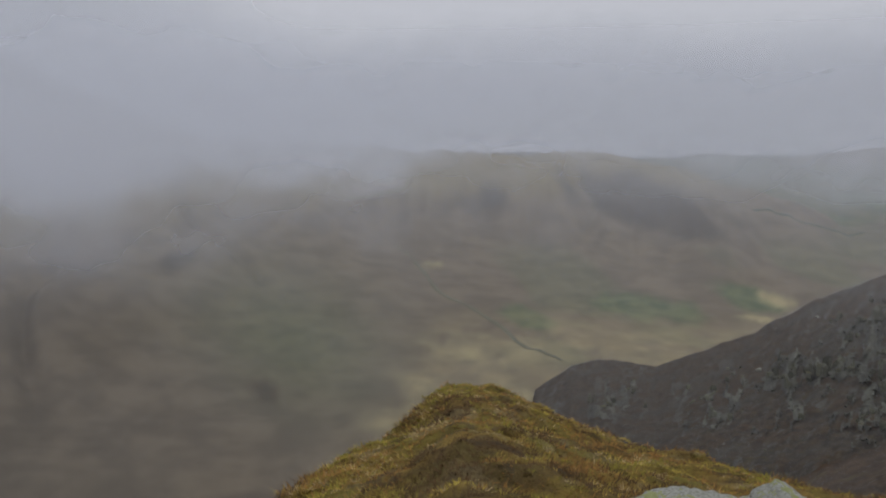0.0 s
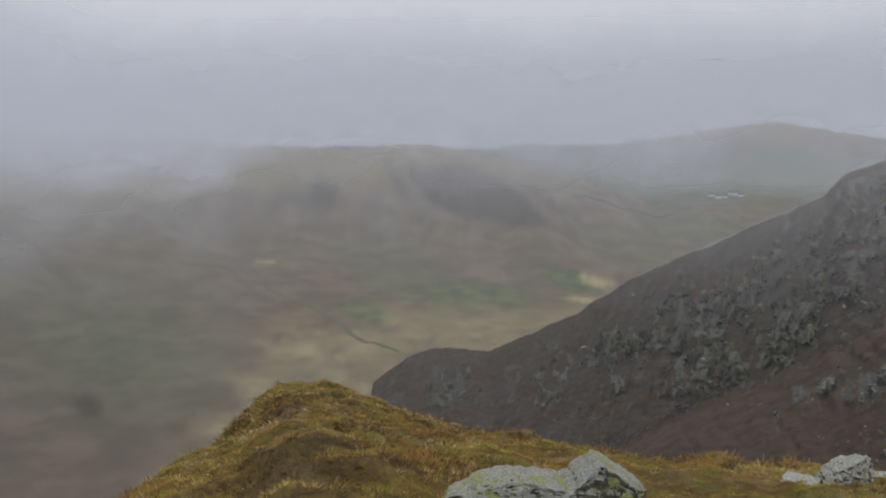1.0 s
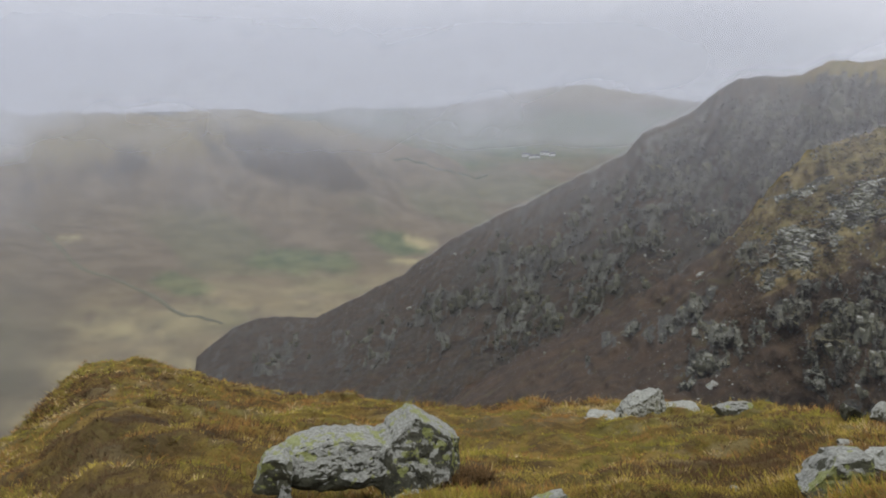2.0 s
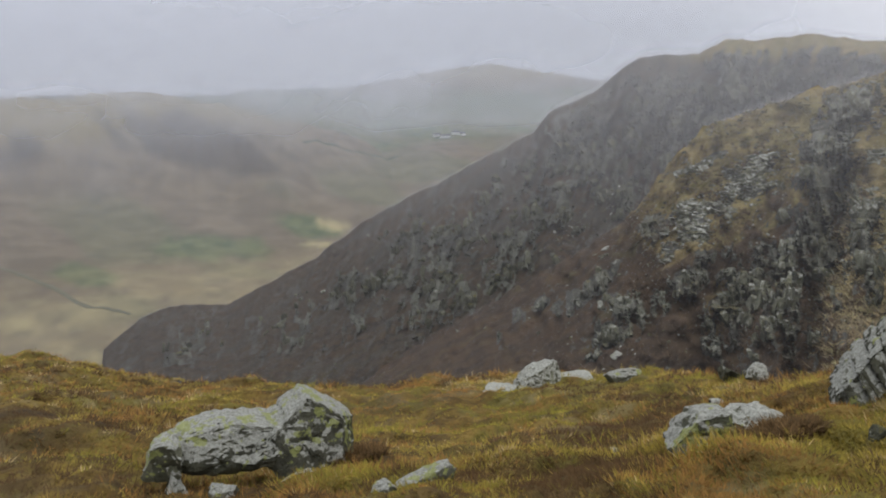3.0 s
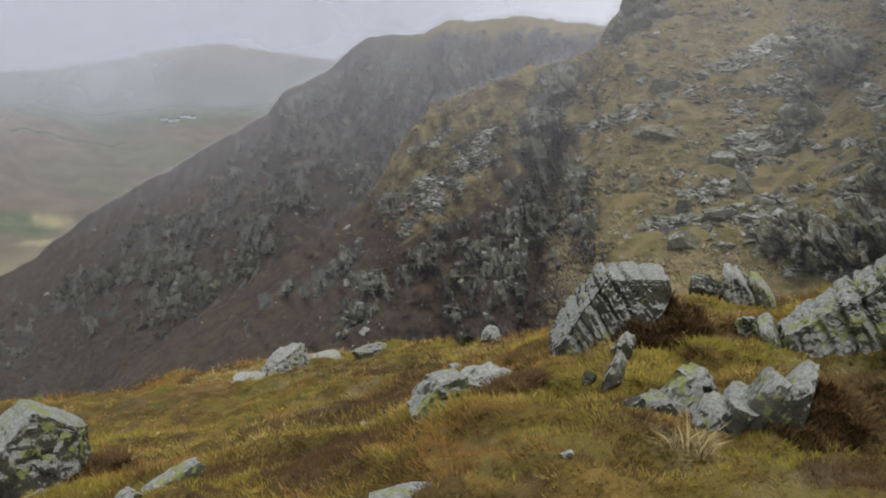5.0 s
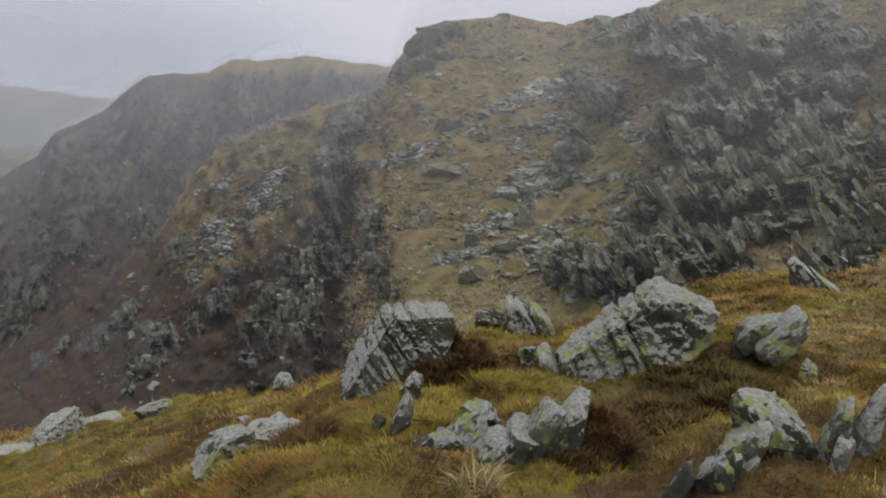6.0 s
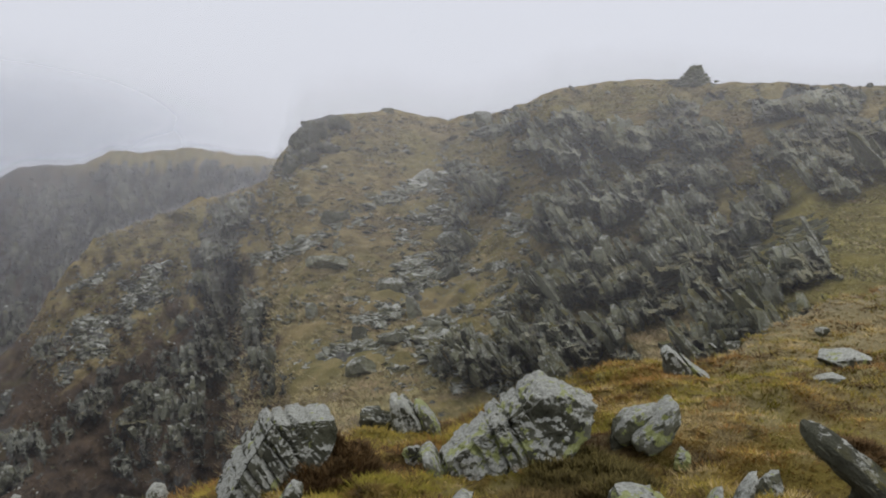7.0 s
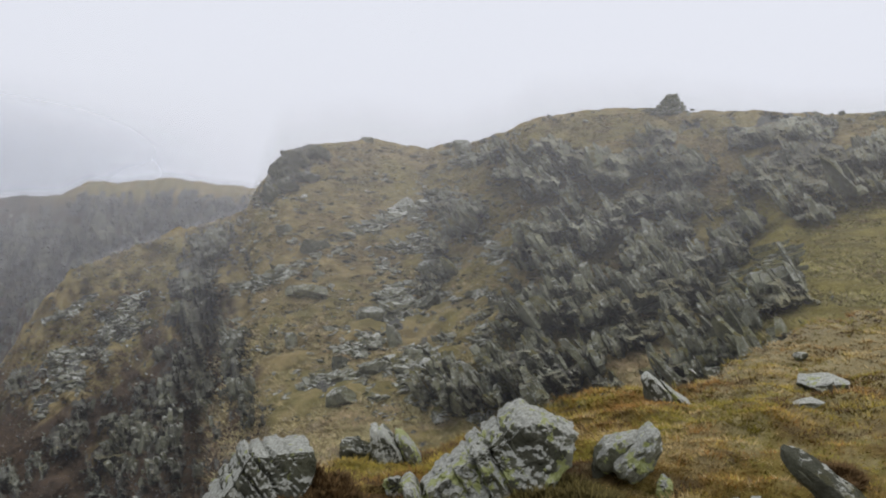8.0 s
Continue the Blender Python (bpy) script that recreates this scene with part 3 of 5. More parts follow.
def slate_material(name, lichen=0.5, yellow=0.3, moss=0.0, tone=1.0, crown=0.26):
    """Grey-green slate; lichen, yellow, moss: how much pale crust, yellow-green crust and moss has grown, more on faces
    turned up. crown: strength of that, which also paints lit tops and shaded sides.
    """
    n = Nodes(name)
    fine, mid, broad = n.noise(46, 6, 0.7), n.noise(7, 6, 0.65), n.noise(1.3, 5, 0.6)
    up = n.n.new("ShaderNodeSeparateXYZ")
    n.l.new(n.n["Geometry"].outputs["Normal"], up.inputs[0])
    up = n.math("SUBTRACT", n.math("MULTIPLY", up.outputs["Z"], crown), 0.27 * crown)
    info = n.n.new("ShaderNodeObjectInfo")
    each = n.math("FRACT", n.math("ADD", info.outputs["Random"], n.n["Geometry"].outputs["Random Per Island"]))
    shade = lambda r, g, b: (r * tone, g * tone, b * tone * 0.86)
    colour = n.mix(n.step(mid, 0.3, 0.7), shade(0.075, 0.074, 0.062), shade(0.19, 0.19, 0.16))
    colour = n.mix(n.step(broad, 0.42, 0.62), colour, n.mix(n.step(mid, 0.35, 0.65), shade(0.085, 0.085, 0.055), shade(0.18, 0.18, 0.13)))
    colour = n.mix(n.math("MULTIPLY", each, 0.6), colour, n.mix(n.step(mid, 0.3, 0.7), shade(0.17, 0.172, 0.15), shade(0.27, 0.275, 0.24)))
    bright = n.n.new("ShaderNodeMapRange")
    n.put(bright.inputs[0], n.math("FRACT", n.math("MULTIPLY", each, 7.31)))
    bright.inputs[3].default_value, bright.inputs[4].default_value = 0.55, 1.2
    scale = n.n.new("ShaderNodeVectorMath")
    scale.operation = "SCALE"
    n.put(scale.inputs[0], colour)
    n.put(scale.inputs["Scale"], bright.outputs[0])
    colour = scale.outputs[0]
    patch = n.math("ADD", n.math("ADD", n.noise(24, 6, 0.62), n.math("MULTIPLY", n.math("SUBTRACT", n.noise(5.5, 4), 0.5), 0.8)), up)
    colour = n.mix(n.step(patch, 0.63 - 0.2 * lichen, 0.71 - 0.2 * lichen), colour, n.mix(n.step(fine, 0.35, 0.65), tuple(min(0.8, c * (0.7 + 0.5 * max(lichen, 0.6))) for c in (0.27, 0.275, 0.235)), tuple(min(0.8, c * (0.7 + 0.5 * max(lichen, 0.6))) for c in (0.48, 0.485, 0.43))))
    gold = n.math("ADD", n.noise(17, 5, 0.6), n.math("MULTIPLY", n.math("SUBTRACT", n.noise(4.5, 3), 0.5), 0.9))
    colour = n.mix(n.math("MULTIPLY", n.step(gold, 0.78 - 0.25 * yellow, 0.83 - 0.25 * yellow), 0.8), colour, n.mix(fine, (0.24, 0.27, 0.075), (0.44, 0.47, 0.17)))
    if moss:
        damp = n.math("ADD", n.noise(0.9, 6, 0.65), up)
        colour = n.mix(n.step(damp, 0.72 - 0.25 * moss, 0.84 - 0.25 * moss), colour, n.mix(mid, (0.07, 0.07, 0.022), (0.15, 0.13, 0.045)))
    pits = n.step(n.noise(12, 4, 0.6), 0.69, 0.73)
    colour = n.mix(pits, colour, (0.04, 0.039, 0.034))
    n.bump(n.math("ADD", fine, n.math("MULTIPLY", mid, 4)), 0.7, 0.035)
    return n.finish(colour, 0.85, 0.2)


def rock_face_material(name, tone=1.0, moss=0.5, specks=0.5):
    """Broken slate in place: every block its own grey, olive growth on what faces up, pale lichen specks and dark wet streaks."""
    n = Nodes(name)
    block = n.attr("block").outputs["Fac"]
    fine, mid, broad = n.noise(5.5, 6, 0.7), n.noise(1.4, 5, 0.6), n.noise(0.25, 4, 0.55)
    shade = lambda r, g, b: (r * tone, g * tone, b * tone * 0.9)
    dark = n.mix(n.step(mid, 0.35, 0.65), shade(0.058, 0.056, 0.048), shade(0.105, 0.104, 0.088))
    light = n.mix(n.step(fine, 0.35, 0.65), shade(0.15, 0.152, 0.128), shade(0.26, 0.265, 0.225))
    colour = n.mix(n.step(n.math("ADD", block, n.math("MULTIPLY", n.math("SUBTRACT", fine, 0.5), 0.5)), 0.3, 0.85), dark, light)
    colour = n.mix(n.math("MULTIPLY", n.step(broad, 0.5, 0.7), 0.5), colour, shade(0.125, 0.118, 0.07))
    facing = n.n.new("ShaderNodeSeparateXYZ")
    n.l.new(n.n["Geometry"].outputs["Normal"], facing.inputs[0])
    lush = n.math("ADD", n.math("MULTIPLY", facing.outputs["Z"], 0.32), n.math("ADD", n.math("MULTIPLY", mid, 0.7), n.math("MULTIPLY", broad, 0.5)))
    colour = n.mix(n.math("MULTIPLY", n.step(lush, 1.0 - 0.28 * moss, 1.12 - 0.28 * moss), 0.85), colour, n.mix(fine, (0.085, 0.078, 0.026), (0.19, 0.155, 0.055)))
    spot = n.step(n.math("ADD", n.noise(2.6, 5, 0.75), n.math("MULTIPLY", facing.outputs["Z"], 0.06)), 0.74 - 0.14 * specks, 0.79 - 0.14 * specks)
    colour = n.mix(n.math("MULTIPLY", spot, 0.75), colour, shade(0.40, 0.405, 0.35))
    n.bump(n.math("ADD", fine, n.math("MULTIPLY", mid, 2)), 0.6, 0.10)
    return n.finish(colour, 0.8, 0.25)


def mist_material(name, colour):
    n = Nodes(name)
    d = n.attr("veil").outputs["Fac"]
    body = n.n.new("ShaderNodeBsdfDiffuse")
    back = n.n.new("ShaderNodeBsdfTranslucent")
    clear = n.n.new("ShaderNodeBsdfTransparent")
    for b in (body, back):
        b.inputs["Color"].default_value = (*colour, 1)
    both, veil = n.n.new("ShaderNodeMixShader"), n.n.new("ShaderNodeMixShader")
    n.l.new(body.outputs[0], both.inputs[1])
    n.l.new(back.outputs[0], both.inputs[2])
    n.put(veil.inputs[0], d)
    n.l.new(clear.outputs[0], veil.inputs[1])
    n.l.new(both.outputs[0], veil.inputs[2])
    n.l.new(veil.outputs[0], n.n["Material Output"].inputs["Surface"])
    return n.m


HILLSIDE = hillside_material()

# ---- the ground ----
P, COVER, TURF = land()
me = sheet("ground", P, wrap=True)
layer = me.color_attributes.new("cover", "FLOAT_COLOR", "POINT")
layer.data.foreach_set("color", COVER.reshape(-1).astype(np.float32))
layer = me.attributes.new("turf", "FLOAT", "POINT")
layer.data.foreach_set("value", TURF.reshape(-1).astype(np.float32))
me.materials.append(HILLSIDE)
ground = tagged(new("ground", me), "grassy mountain top falling to a misty brown valley", "ground", kind="structure")

# ---- mist ----
MIST = mist_material("mist", (0.93, 0.93, 0.95))
CLOUD = mist_material("cloud", (0.87, 0.91, 1.0))


def veil(name, P, density, label, material=None):
    me = sheet(name, P)
    layer = me.attributes.new("veil", "FLOAT", "POINT")
    layer.data.foreach_set("value", np.clip(density, 0, 1).reshape(-1).astype(np.float32))
    me.materials.append(material or MIST)
    return tagged(new(name, me), label, "mist", kind="stuff")


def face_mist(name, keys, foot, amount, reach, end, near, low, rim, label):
    """Thin mist before a hillside: two sheets whose painted opacity imitates haze that thickens with distance."""
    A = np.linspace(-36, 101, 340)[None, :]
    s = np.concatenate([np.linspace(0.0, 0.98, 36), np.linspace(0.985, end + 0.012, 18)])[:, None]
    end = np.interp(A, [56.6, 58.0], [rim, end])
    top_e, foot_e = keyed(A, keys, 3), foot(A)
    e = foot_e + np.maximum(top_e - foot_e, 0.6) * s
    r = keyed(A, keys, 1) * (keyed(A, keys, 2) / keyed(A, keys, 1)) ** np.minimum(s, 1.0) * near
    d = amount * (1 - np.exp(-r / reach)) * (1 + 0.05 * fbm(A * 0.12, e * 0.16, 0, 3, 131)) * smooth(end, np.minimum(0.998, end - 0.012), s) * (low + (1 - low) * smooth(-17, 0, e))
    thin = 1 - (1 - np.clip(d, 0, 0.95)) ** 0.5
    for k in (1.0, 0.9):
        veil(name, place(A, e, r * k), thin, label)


def ridge_foot(az):
    return np.minimum(keyed(az, LIP, 2) - 4, keyed(az, RIDGE, 3) - 4)


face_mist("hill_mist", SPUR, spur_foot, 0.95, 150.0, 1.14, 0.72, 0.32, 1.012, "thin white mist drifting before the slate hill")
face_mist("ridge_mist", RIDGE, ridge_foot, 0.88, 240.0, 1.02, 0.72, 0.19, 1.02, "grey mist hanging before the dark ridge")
for i, dist in enumerate((430, 540)):
    A = np.linspace(-46, 52, 220)[None, :]
    e = np.linspace(-40, 16, 130)[:, None]
    r = dist * (1 + 0.004 * (e + 40)) + 0 * A
    n1 = fbm(A * 0.16 + 3 * i, e * 0.22, i * 7.3, 4, 151 + i, 0.5)
    base = np.interp(A, [-46, -28, -15, -5, 0, 12, 22, 34, 62], [-6, -5, -3.0, -1.0, -0.2, 0.4, 0.8, 1.2, 1.5])
    haze = np.interp(e + 0 * A, [-40, -25, -14, -9, -5, 16], [0.02, 0.022, 0.045, 0.09, 0.15, 0.20])
    d = haze * (1 + 0.25 * n1) + 0.36 * smooth(-6.5, 4.0, e - base + 3.2 * n1) + 0.10 * np.exp(-((e + 1.2 + n1) / 2.4) ** 2)
    d = d * (1 - 0.22 * blob(A, e, 30, -3.0, 7, 3.0))
    d = d * (1 - 0.5 * blob(A, e, 3.4, -2.9, 3.0, 0.8))
    d = d * smooth(np.interp(A, [-46, -20, -8], [12, 10, 6.5]), -1.5, e + 1.5 * n1) * smooth(-46, -40, A) * smooth(50, 33, A)
    d = 1 - (1 - np.clip(d, 0, 0.97)) ** 1.2
    d = 0.40 * np.tanh(d / 0.36)
    veil("cloud_bank", place(A, e, r), d, "pale grey cloud bank drifting across the valley", CLOUD)

# the dense cloud behind them, thinning upward into the sky
A = np.linspace(-70, 120, 240)[None, :]
e = np.concatenate([np.linspace(-18, 0, 90), np.linspace(0.3, 40, 45)])[:, None]
n1 = fbm(A * 0.16, e * 0.22, 2.2, 4, 161, 0.5)
base = np.interp(A, [-46, -28, -15, -5, 0, 12, 22, 34, 62], [-5.0, -4.6, -3.6, -2.4, -2.0, -1.9, -1.5, -0.2, 1.0])
d = 0.10 + (0.78 * smooth(-2.4, 1.2, e - base + 1.6 * n1) - 0.74 * smooth(-0.5, 7.5, e) * smooth(-28, -10, A)).clip(0, 1) * smooth(58, 36, A)
veil("cloud_wall", place(A, e, 720 + 12.0 * e + 0 * A), d * smooth(-9.0, -3.0, e - base + 1.6 * n1 + 0.5 * fbm(A * 1.3, e * 1.3, 5, 3, 163)), "dense pale cloud filling the far side of the valley", CLOUD)
# haze over the plain beyond the brown hill, thinning to nothing over the ground
for r, thick in ((2300, 0.42), (4560, 0.8)):
    A = np.linspace(-60, 75, 160)[None, :]
    e = np.linspace(-12, 12, 90)[:, None]
    p = place(A, e, r + 0 * A + 0 * e)
    over = p[..., 2] - valley(p[..., 0], p[..., 1])
    d = thick * (smooth(4, 70, over) if r < 4000 else 1.0) * smooth(58, 38, A) * smooth(5, 0, e) * (1 + 0.2 * fbm(A * 0.2, e * 0.5, r, 3, 171))
    veil("far_haze", p, d, "blue-grey haze over the far plain", CLOUD)

# ---- rocks ----
ROCK = slate_material("lichen_rock", 0.58, 0.78, 0.0, 0.85, 0.4)
PALE = slate_material("pale_rock", 0.95, 0.45, 0.0, 0.95)
CRAG = slate_material("crag_slate", 0.0, 0.2, 0.55, 1.4)
GULLY = slate_material("gully_slate", 0.0, -0.3, 0.3, 1.0)
BOULDER = slate_material("lichened_boulder", 0.5, 0.78, 0.0, 1.0, 0.8)
RIBBED = slate_material("ribbed_slate", 0.42, 0.5, 0.0, 0.75, 0.7)
WHITE = slate_material("white_lichen_rock", 1.05, 0.3, 0.0, 1.15)
PALE_SLATE = slate_material("pale_slate", 0.35, -0.2, 0.0, 1.5)
SCREE = slate_material("scree_slate", -0.1, -0.4, 0.2, 1.05)
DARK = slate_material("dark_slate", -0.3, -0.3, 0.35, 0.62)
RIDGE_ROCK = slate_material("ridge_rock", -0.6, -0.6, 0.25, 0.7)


def mesh_of(name, verts, faces, material, flat=True):
    me = bpy.data.meshes.new(name)
    me.from_pydata([tuple(v) for v in verts], [], [tuple(f) for f in faces])
    me.polygons.foreach_set("use_smooth", np.full(len(me.polygons), not flat))
    if not flat:
        me.set_sharp_from_angle(angle=radians(24))
    me.materials.append(material)
    return me


def globe(level):
    bm = bmesh.new()
    bmesh.ops.create_icosphere(bm, subdivisions=level, radius=1.0)
    v = np.array([p.co[:] for p in bm.verts])
    f = [[q.index for q in p.verts] for p in bm.faces]
    bm.free()
    return v, f


GLOBE = {k: globe(k) for k in (2, 3, 4, 5, 6)}


def block_verts(size, seed, square=4.0, rough=0.10, cuts=5, level=4, strata=0.0, breaks=(), grooves=(), grit=1.0):
    """A weathered block: a rounded box, split by flat breaks, with grain. size: full width, depth, height; its foot at z = 0."""
    rnd = np.random.RandomState(seed)
    v, f = GLOBE[level]
    d = v / (np.abs(v) ** square).sum(1, keepdims=True) ** (1 / square)
    d = d * (1 + rough * fbm(v[:, 0] * 1.3 + seed, v[:, 1] * 1.3, v[:, 2] * 1.3, 3, seed)[:, None])
    planes = [(rnd.normal(size=3) * (1, 1, 0.9), rnd.uniform(0.52, 0.86)) for _ in range(cuts + 5)] + [(np.array(b[:3]), b[3]) for b in breaks]
    for n, far in planes:
        n = n / np.linalg.norm(n)
        over = np.maximum(d @ n - far, 0)
        d = d - over[:, None] * n
    p = d * np.array(size) / 2
    k = 1.0 / max(size)
    grain = fbm(p[:, 0] * 9 * k + seed, p[:, 1] * 9 * k, p[:, 2] * 9 * k, 4, seed + 5)
    bed = np.abs(((p[:, 0] + 0.5 * p[:, 2]) / (0.13 * max(size)) + 0.4 * grain) % 1.0 - 0.5) * 2
    fine = fbm(p[:, 0] * 26 * k, p[:, 1] * 26 * k + seed, p[:, 2] * 26 * k, 2, seed + 8)
    p = p + v * (grit * min(size) * (0.045 * grain + 0.03 * fine) + strata * (bed - 0.5))[:, None]
    for gx, gz, apart, deep, upto in grooves:
        u = (p[:, 0] * gx + p[:, 2] * gz + 0.12 * apart * grain) / apart + 20.37
        layer, at = np.floor(u), np.abs(u % 1.0 - 0.5) * 2
        here = smooth(upto + 0.1, upto - 0.1, p[:, 0])
        back = deep * smooth(0.72, 0.98, at) + 0.55 * deep * chance(layer, 0 * layer, seed)
        p = p - d * np.array((0.6, 1.0, 0.8)) * (here * back)[:, None]
    p[:, 2] += size[2] * 0.5
    return p, f


def stand(az, r, sink=0.0):
    """A spot on the near ground, at azimuth and distance from the summit point."""
    x, y = EYE0[0] + r * math.sin(radians(az)), EYE0[1] + r * math.cos(radians(az))
    return x, y, float(near_ground(x, y)) - sink


def block(name, parent, at, az, size, seed, lean=0.0, yaw=0.0, pitch=0.0, material=None, label="", **how):
    """One block of rock; size across, along and up as seen from the summit; lean: degrees to its left."""
    v, f = block_verts(size, seed, **how)
    me = mesh_of(name, v, f, material or ROCK, flat=False)
    ob = new(name, me)
    ob.matrix_basis = pose(*at, 0, 0, -az + yaw) @ pose(0, 0, 0, pitch, -lean, 0)
    if parent:
        ob.parent = parent
    if label:
        ob["label"] = label
    return ob


def rock(name, az, r, size, seed, label, sink=0.3, category="rock", group="", **how):
    """A single rock bedded in the grass by a share of its height."""
    x, y, z = stand(az, r)
    ob = block(name, None, (x, y, z - sink * size[2]), az, (size[0], size[1], size[2] * (1 + sink)), seed, **how)
    return tagged(ob, label, category, group)


def rock_group(name, az, r, label, pieces, category="rock"):
    """A split rock: an empty with its blocks. pieces: part, material, across, along, lift, width, depth, height, lean, yaw, square, breaks."""
    x, y, z = stand(az, r)
    base = tagged(new(name), label, category)
    base.matrix_basis = pose(x, y, z, 0, 0, -az)
    for i, (part, material, across, along, lift, w, d, h, lean, yaw, square, breaks) in enumerate(pieces):
        v, f = block_verts((w, d, h), int(az * 7) + 13 * i, square=square, cuts=1 if square < 4.5 else -4, breaks=breaks, level=5 if w * h > 0.12 else 4)
        ob = new(part, mesh_of(part, v, f, material, flat=False))
        ob.matrix_basis = pose(across, along, lift, 0, -lean, yaw)
        ob.parent = base
    return base


SLANT_L, SLANT_R = ((-0.7, 0, 0.7, 0.66),), ((0.7, 0, 0.7, 0.66),)
# long lichen-covered rock with a leg, on the grass before the knoll
base = rock_group("lichen_rock", 13.6, 5.05, "long pale lichen-crusted boulder arching out of brown grass", [
    ("boulder", BOULDER, -0.50, -0.18, -0.42, 0.19, 0.30, 0.80, -6, 0, 3.4, SLANT_L),
    ("boulder", BOULDER, -0.42, -0.08, 0.18, 0.32, 0.36, 0.28, 30, 0, 2.8, SLANT_L),
    ("stone", PALE, 0.30, -0.24, 0.04, 0.26, 0.2, 0.15, 8, 20, 3.0, ())])
block("boulder", base, (-0.06, 0.04, 0.15), 0, (0.84, 0.42, 0.38), 623, yaw=2, lean=-2, material=BOULDER, level=5, square=3.4, rough=0.05, cuts=-5, grit=0.6,
      breaks=((-0.55, 0, 0.83, 0.80), (0.35, 0, 0.9, 0.70), (0, -0.9, 0.4, 0.74)), grooves=((0.9, -0.3, 0.30, 0.016, 0.5),))
block("boulder", base, (0.42, 0.08, 0.02), 0, (0.60, 0.46, 0.60), 629, yaw=8, material=BOULDER, level=5, square=5.0, rough=0.04, cuts=-5, grit=0.5,
      breaks=((0.62, 0, 0.80, 0.66), (-0.60, 0, 0.80, 0.78), (0.1, -0.95, 0.35, 0.66), (0.8, -0.4, 0.1, 0.8)), grooves=((0.8, 0.5, 0.26, 0.03, 0.0),))
rock("half_buried_stone", 12.0, 4.75, (0.20, 0.16, 0.09), 17, "small grey stone half sunk in brown grass", category="stone")
rock_group("low_ledge", 25.5, 4.05, "thin strip of lichen-spotted rock lying in moss", [
    ("slab", ROCK, -0.12, -0.04, -0.09, 0.18, 0.14, 0.12, 18, 24, 4.0, ()),
    ("slab", ROCK, 0.08, 0.06, -0.08, 0.36, 0.10, 0.11, 14, 24, 5.0, ())])
rock("sunken_stone", 44.6, 2.72, (0.30, 0.16, 0.04), 18, "flat grey slab sunk in the grass", category="stone")
rock_group("pale_edge_rocks", 34.0, 8.0, "whitish rocks breaking through the mossy brow", [
    ("stone", WHITE, 0.0, 0.0, -0.16, 0.40, 0.40, 0.52, -30, 10, 3.5, SLANT_L),
    ("stone", WHITE, -0.26, -0.1, -0.12, 0.40, 0.30, 0.22, -10, 0, 3.0, ()),
    ("slab", WHITE, 0.44, 0.4, -0.14, 0.56, 0.3, 0.18, 3, 0, 3.5, ())])
rock("dark_edge_rock", 40.7, 7.75, (0.42, 0.25, 0.14), 41, "low dark rock with pale lichen on the brow", material=ROCK)
rock_group("brow_stones", 48.9, 7.05, "dark and white stones on the grassy brow", [
    ("stone", DARK, -0.1, 0, -0.06, 0.18, 0.16, 0.18, 10, 0, 3.0, ()),
    ("stone", PALE, 0.1, 0.02, -0.05, 0.22, 0.16, 0.20, -25, 0, 3.0, SLANT_R)])
rock_group("white_spotted_rock", 48.4, 4.0, "low grey rock with white and yellow lichen in russet grass", [
    ("boulder", ROCK, -0.12, 0.0, -0.10, 0.34, 0.34, 0.29, 6, 10, 3.0, SLANT_L),
    ("boulder", PALE, 0.08, 0.06, -0.10, 0.34, 0.30, 0.30, -6, -10, 3.0, ()),
    ("slab", PALE, 0.27, 0.14, -0.10, 0.40, 0.20, 0.20, -4, -12, 4.5, SLANT_R)])
for az, r, w, seed in ((47.4, 5.42, 0.10, 62), (49.9, 4.85, 0.11, 63), (40.5, 4.75, 0.07, 64), (56.3, 2.83, 0.05, 65), (53.5, 4.2, 0.05, 66), (93.5, 9.1, 0.14, 67), (88.2, 9.0, 0.18, 68), (87.0, 9.1, 0.1, 69)):
    rock("white_stone", az, r, (w, w * 0.8, w * 0.6), seed, "small white stone lying in the grass", category="stone", group="white stones in the grass", material=PALE, level=3)
rock_group("small_twin_rocks", 59.1, 3.85, "two little lichen-covered rocks, one above the other", [
    ("stone", ROCK, 0.04, 0.34, -0.05, 0.13, 0.12, 0.18, 0, 0, 3.0, SLANT_L),
    ("stone", ROCK, -0.02, -0.08, -0.06, 0.09, 0.12, 0.27, -12, 0, 3.5, SLANT_L),
    ("stone", DARK, -0.11, 0.0, -0.04, 0.07, 0.1, 0.1, 0, 0, 3.0, ())])
rock_group("lichen_outcrop", 61.7, 3.6, "grey-green lichen rock leaning in ochre grass", [
    ("slab", ROCK, 0.05, 0.1, -0.14, 0.22, 0.26, 0.36, -30, 0, 3.5, SLANT_L),
    ("slab", ROCK, -0.05, -0.03, -0.15, 0.18, 0.26, 0.32, -34, 8, 3.5, SLANT_L),
    ("slab", DARK, -0.14, -0.08, -0.10, 0.14, 0.18, 0.20, -34, 0, 3.5, SLANT_L),
    ("slab", ROCK, 0.18, 0.18, -0.08, 0.26, 0.18, 0.24, -14, 0, 3.5, SLANT_R)])
rock_group("split_outcrop", 67.6, 3.55, "split slate rock with yellow lichen beside russet heather", [
    ("slab", ROCK, -0.19, -0.04, -0.16, 0.12, 0.26, 0.26, -34, 6, 4.5, ()),
    ("slab", ROCK, -0.10, 0.0, -0.16, 0.13, 0.30, 0.36, -30, 4, 4.5, ()),
    ("slab", ROCK, 0.0, 0.04, -0.16, 0.14, 0.30, 0.42, -28, 0, 4.5, ()),
    ("slab", ROCK, 0.11, 0.06, -0.16, 0.17, 0.32, 0.42, -30, -6, 4.5, SLANT_R)])
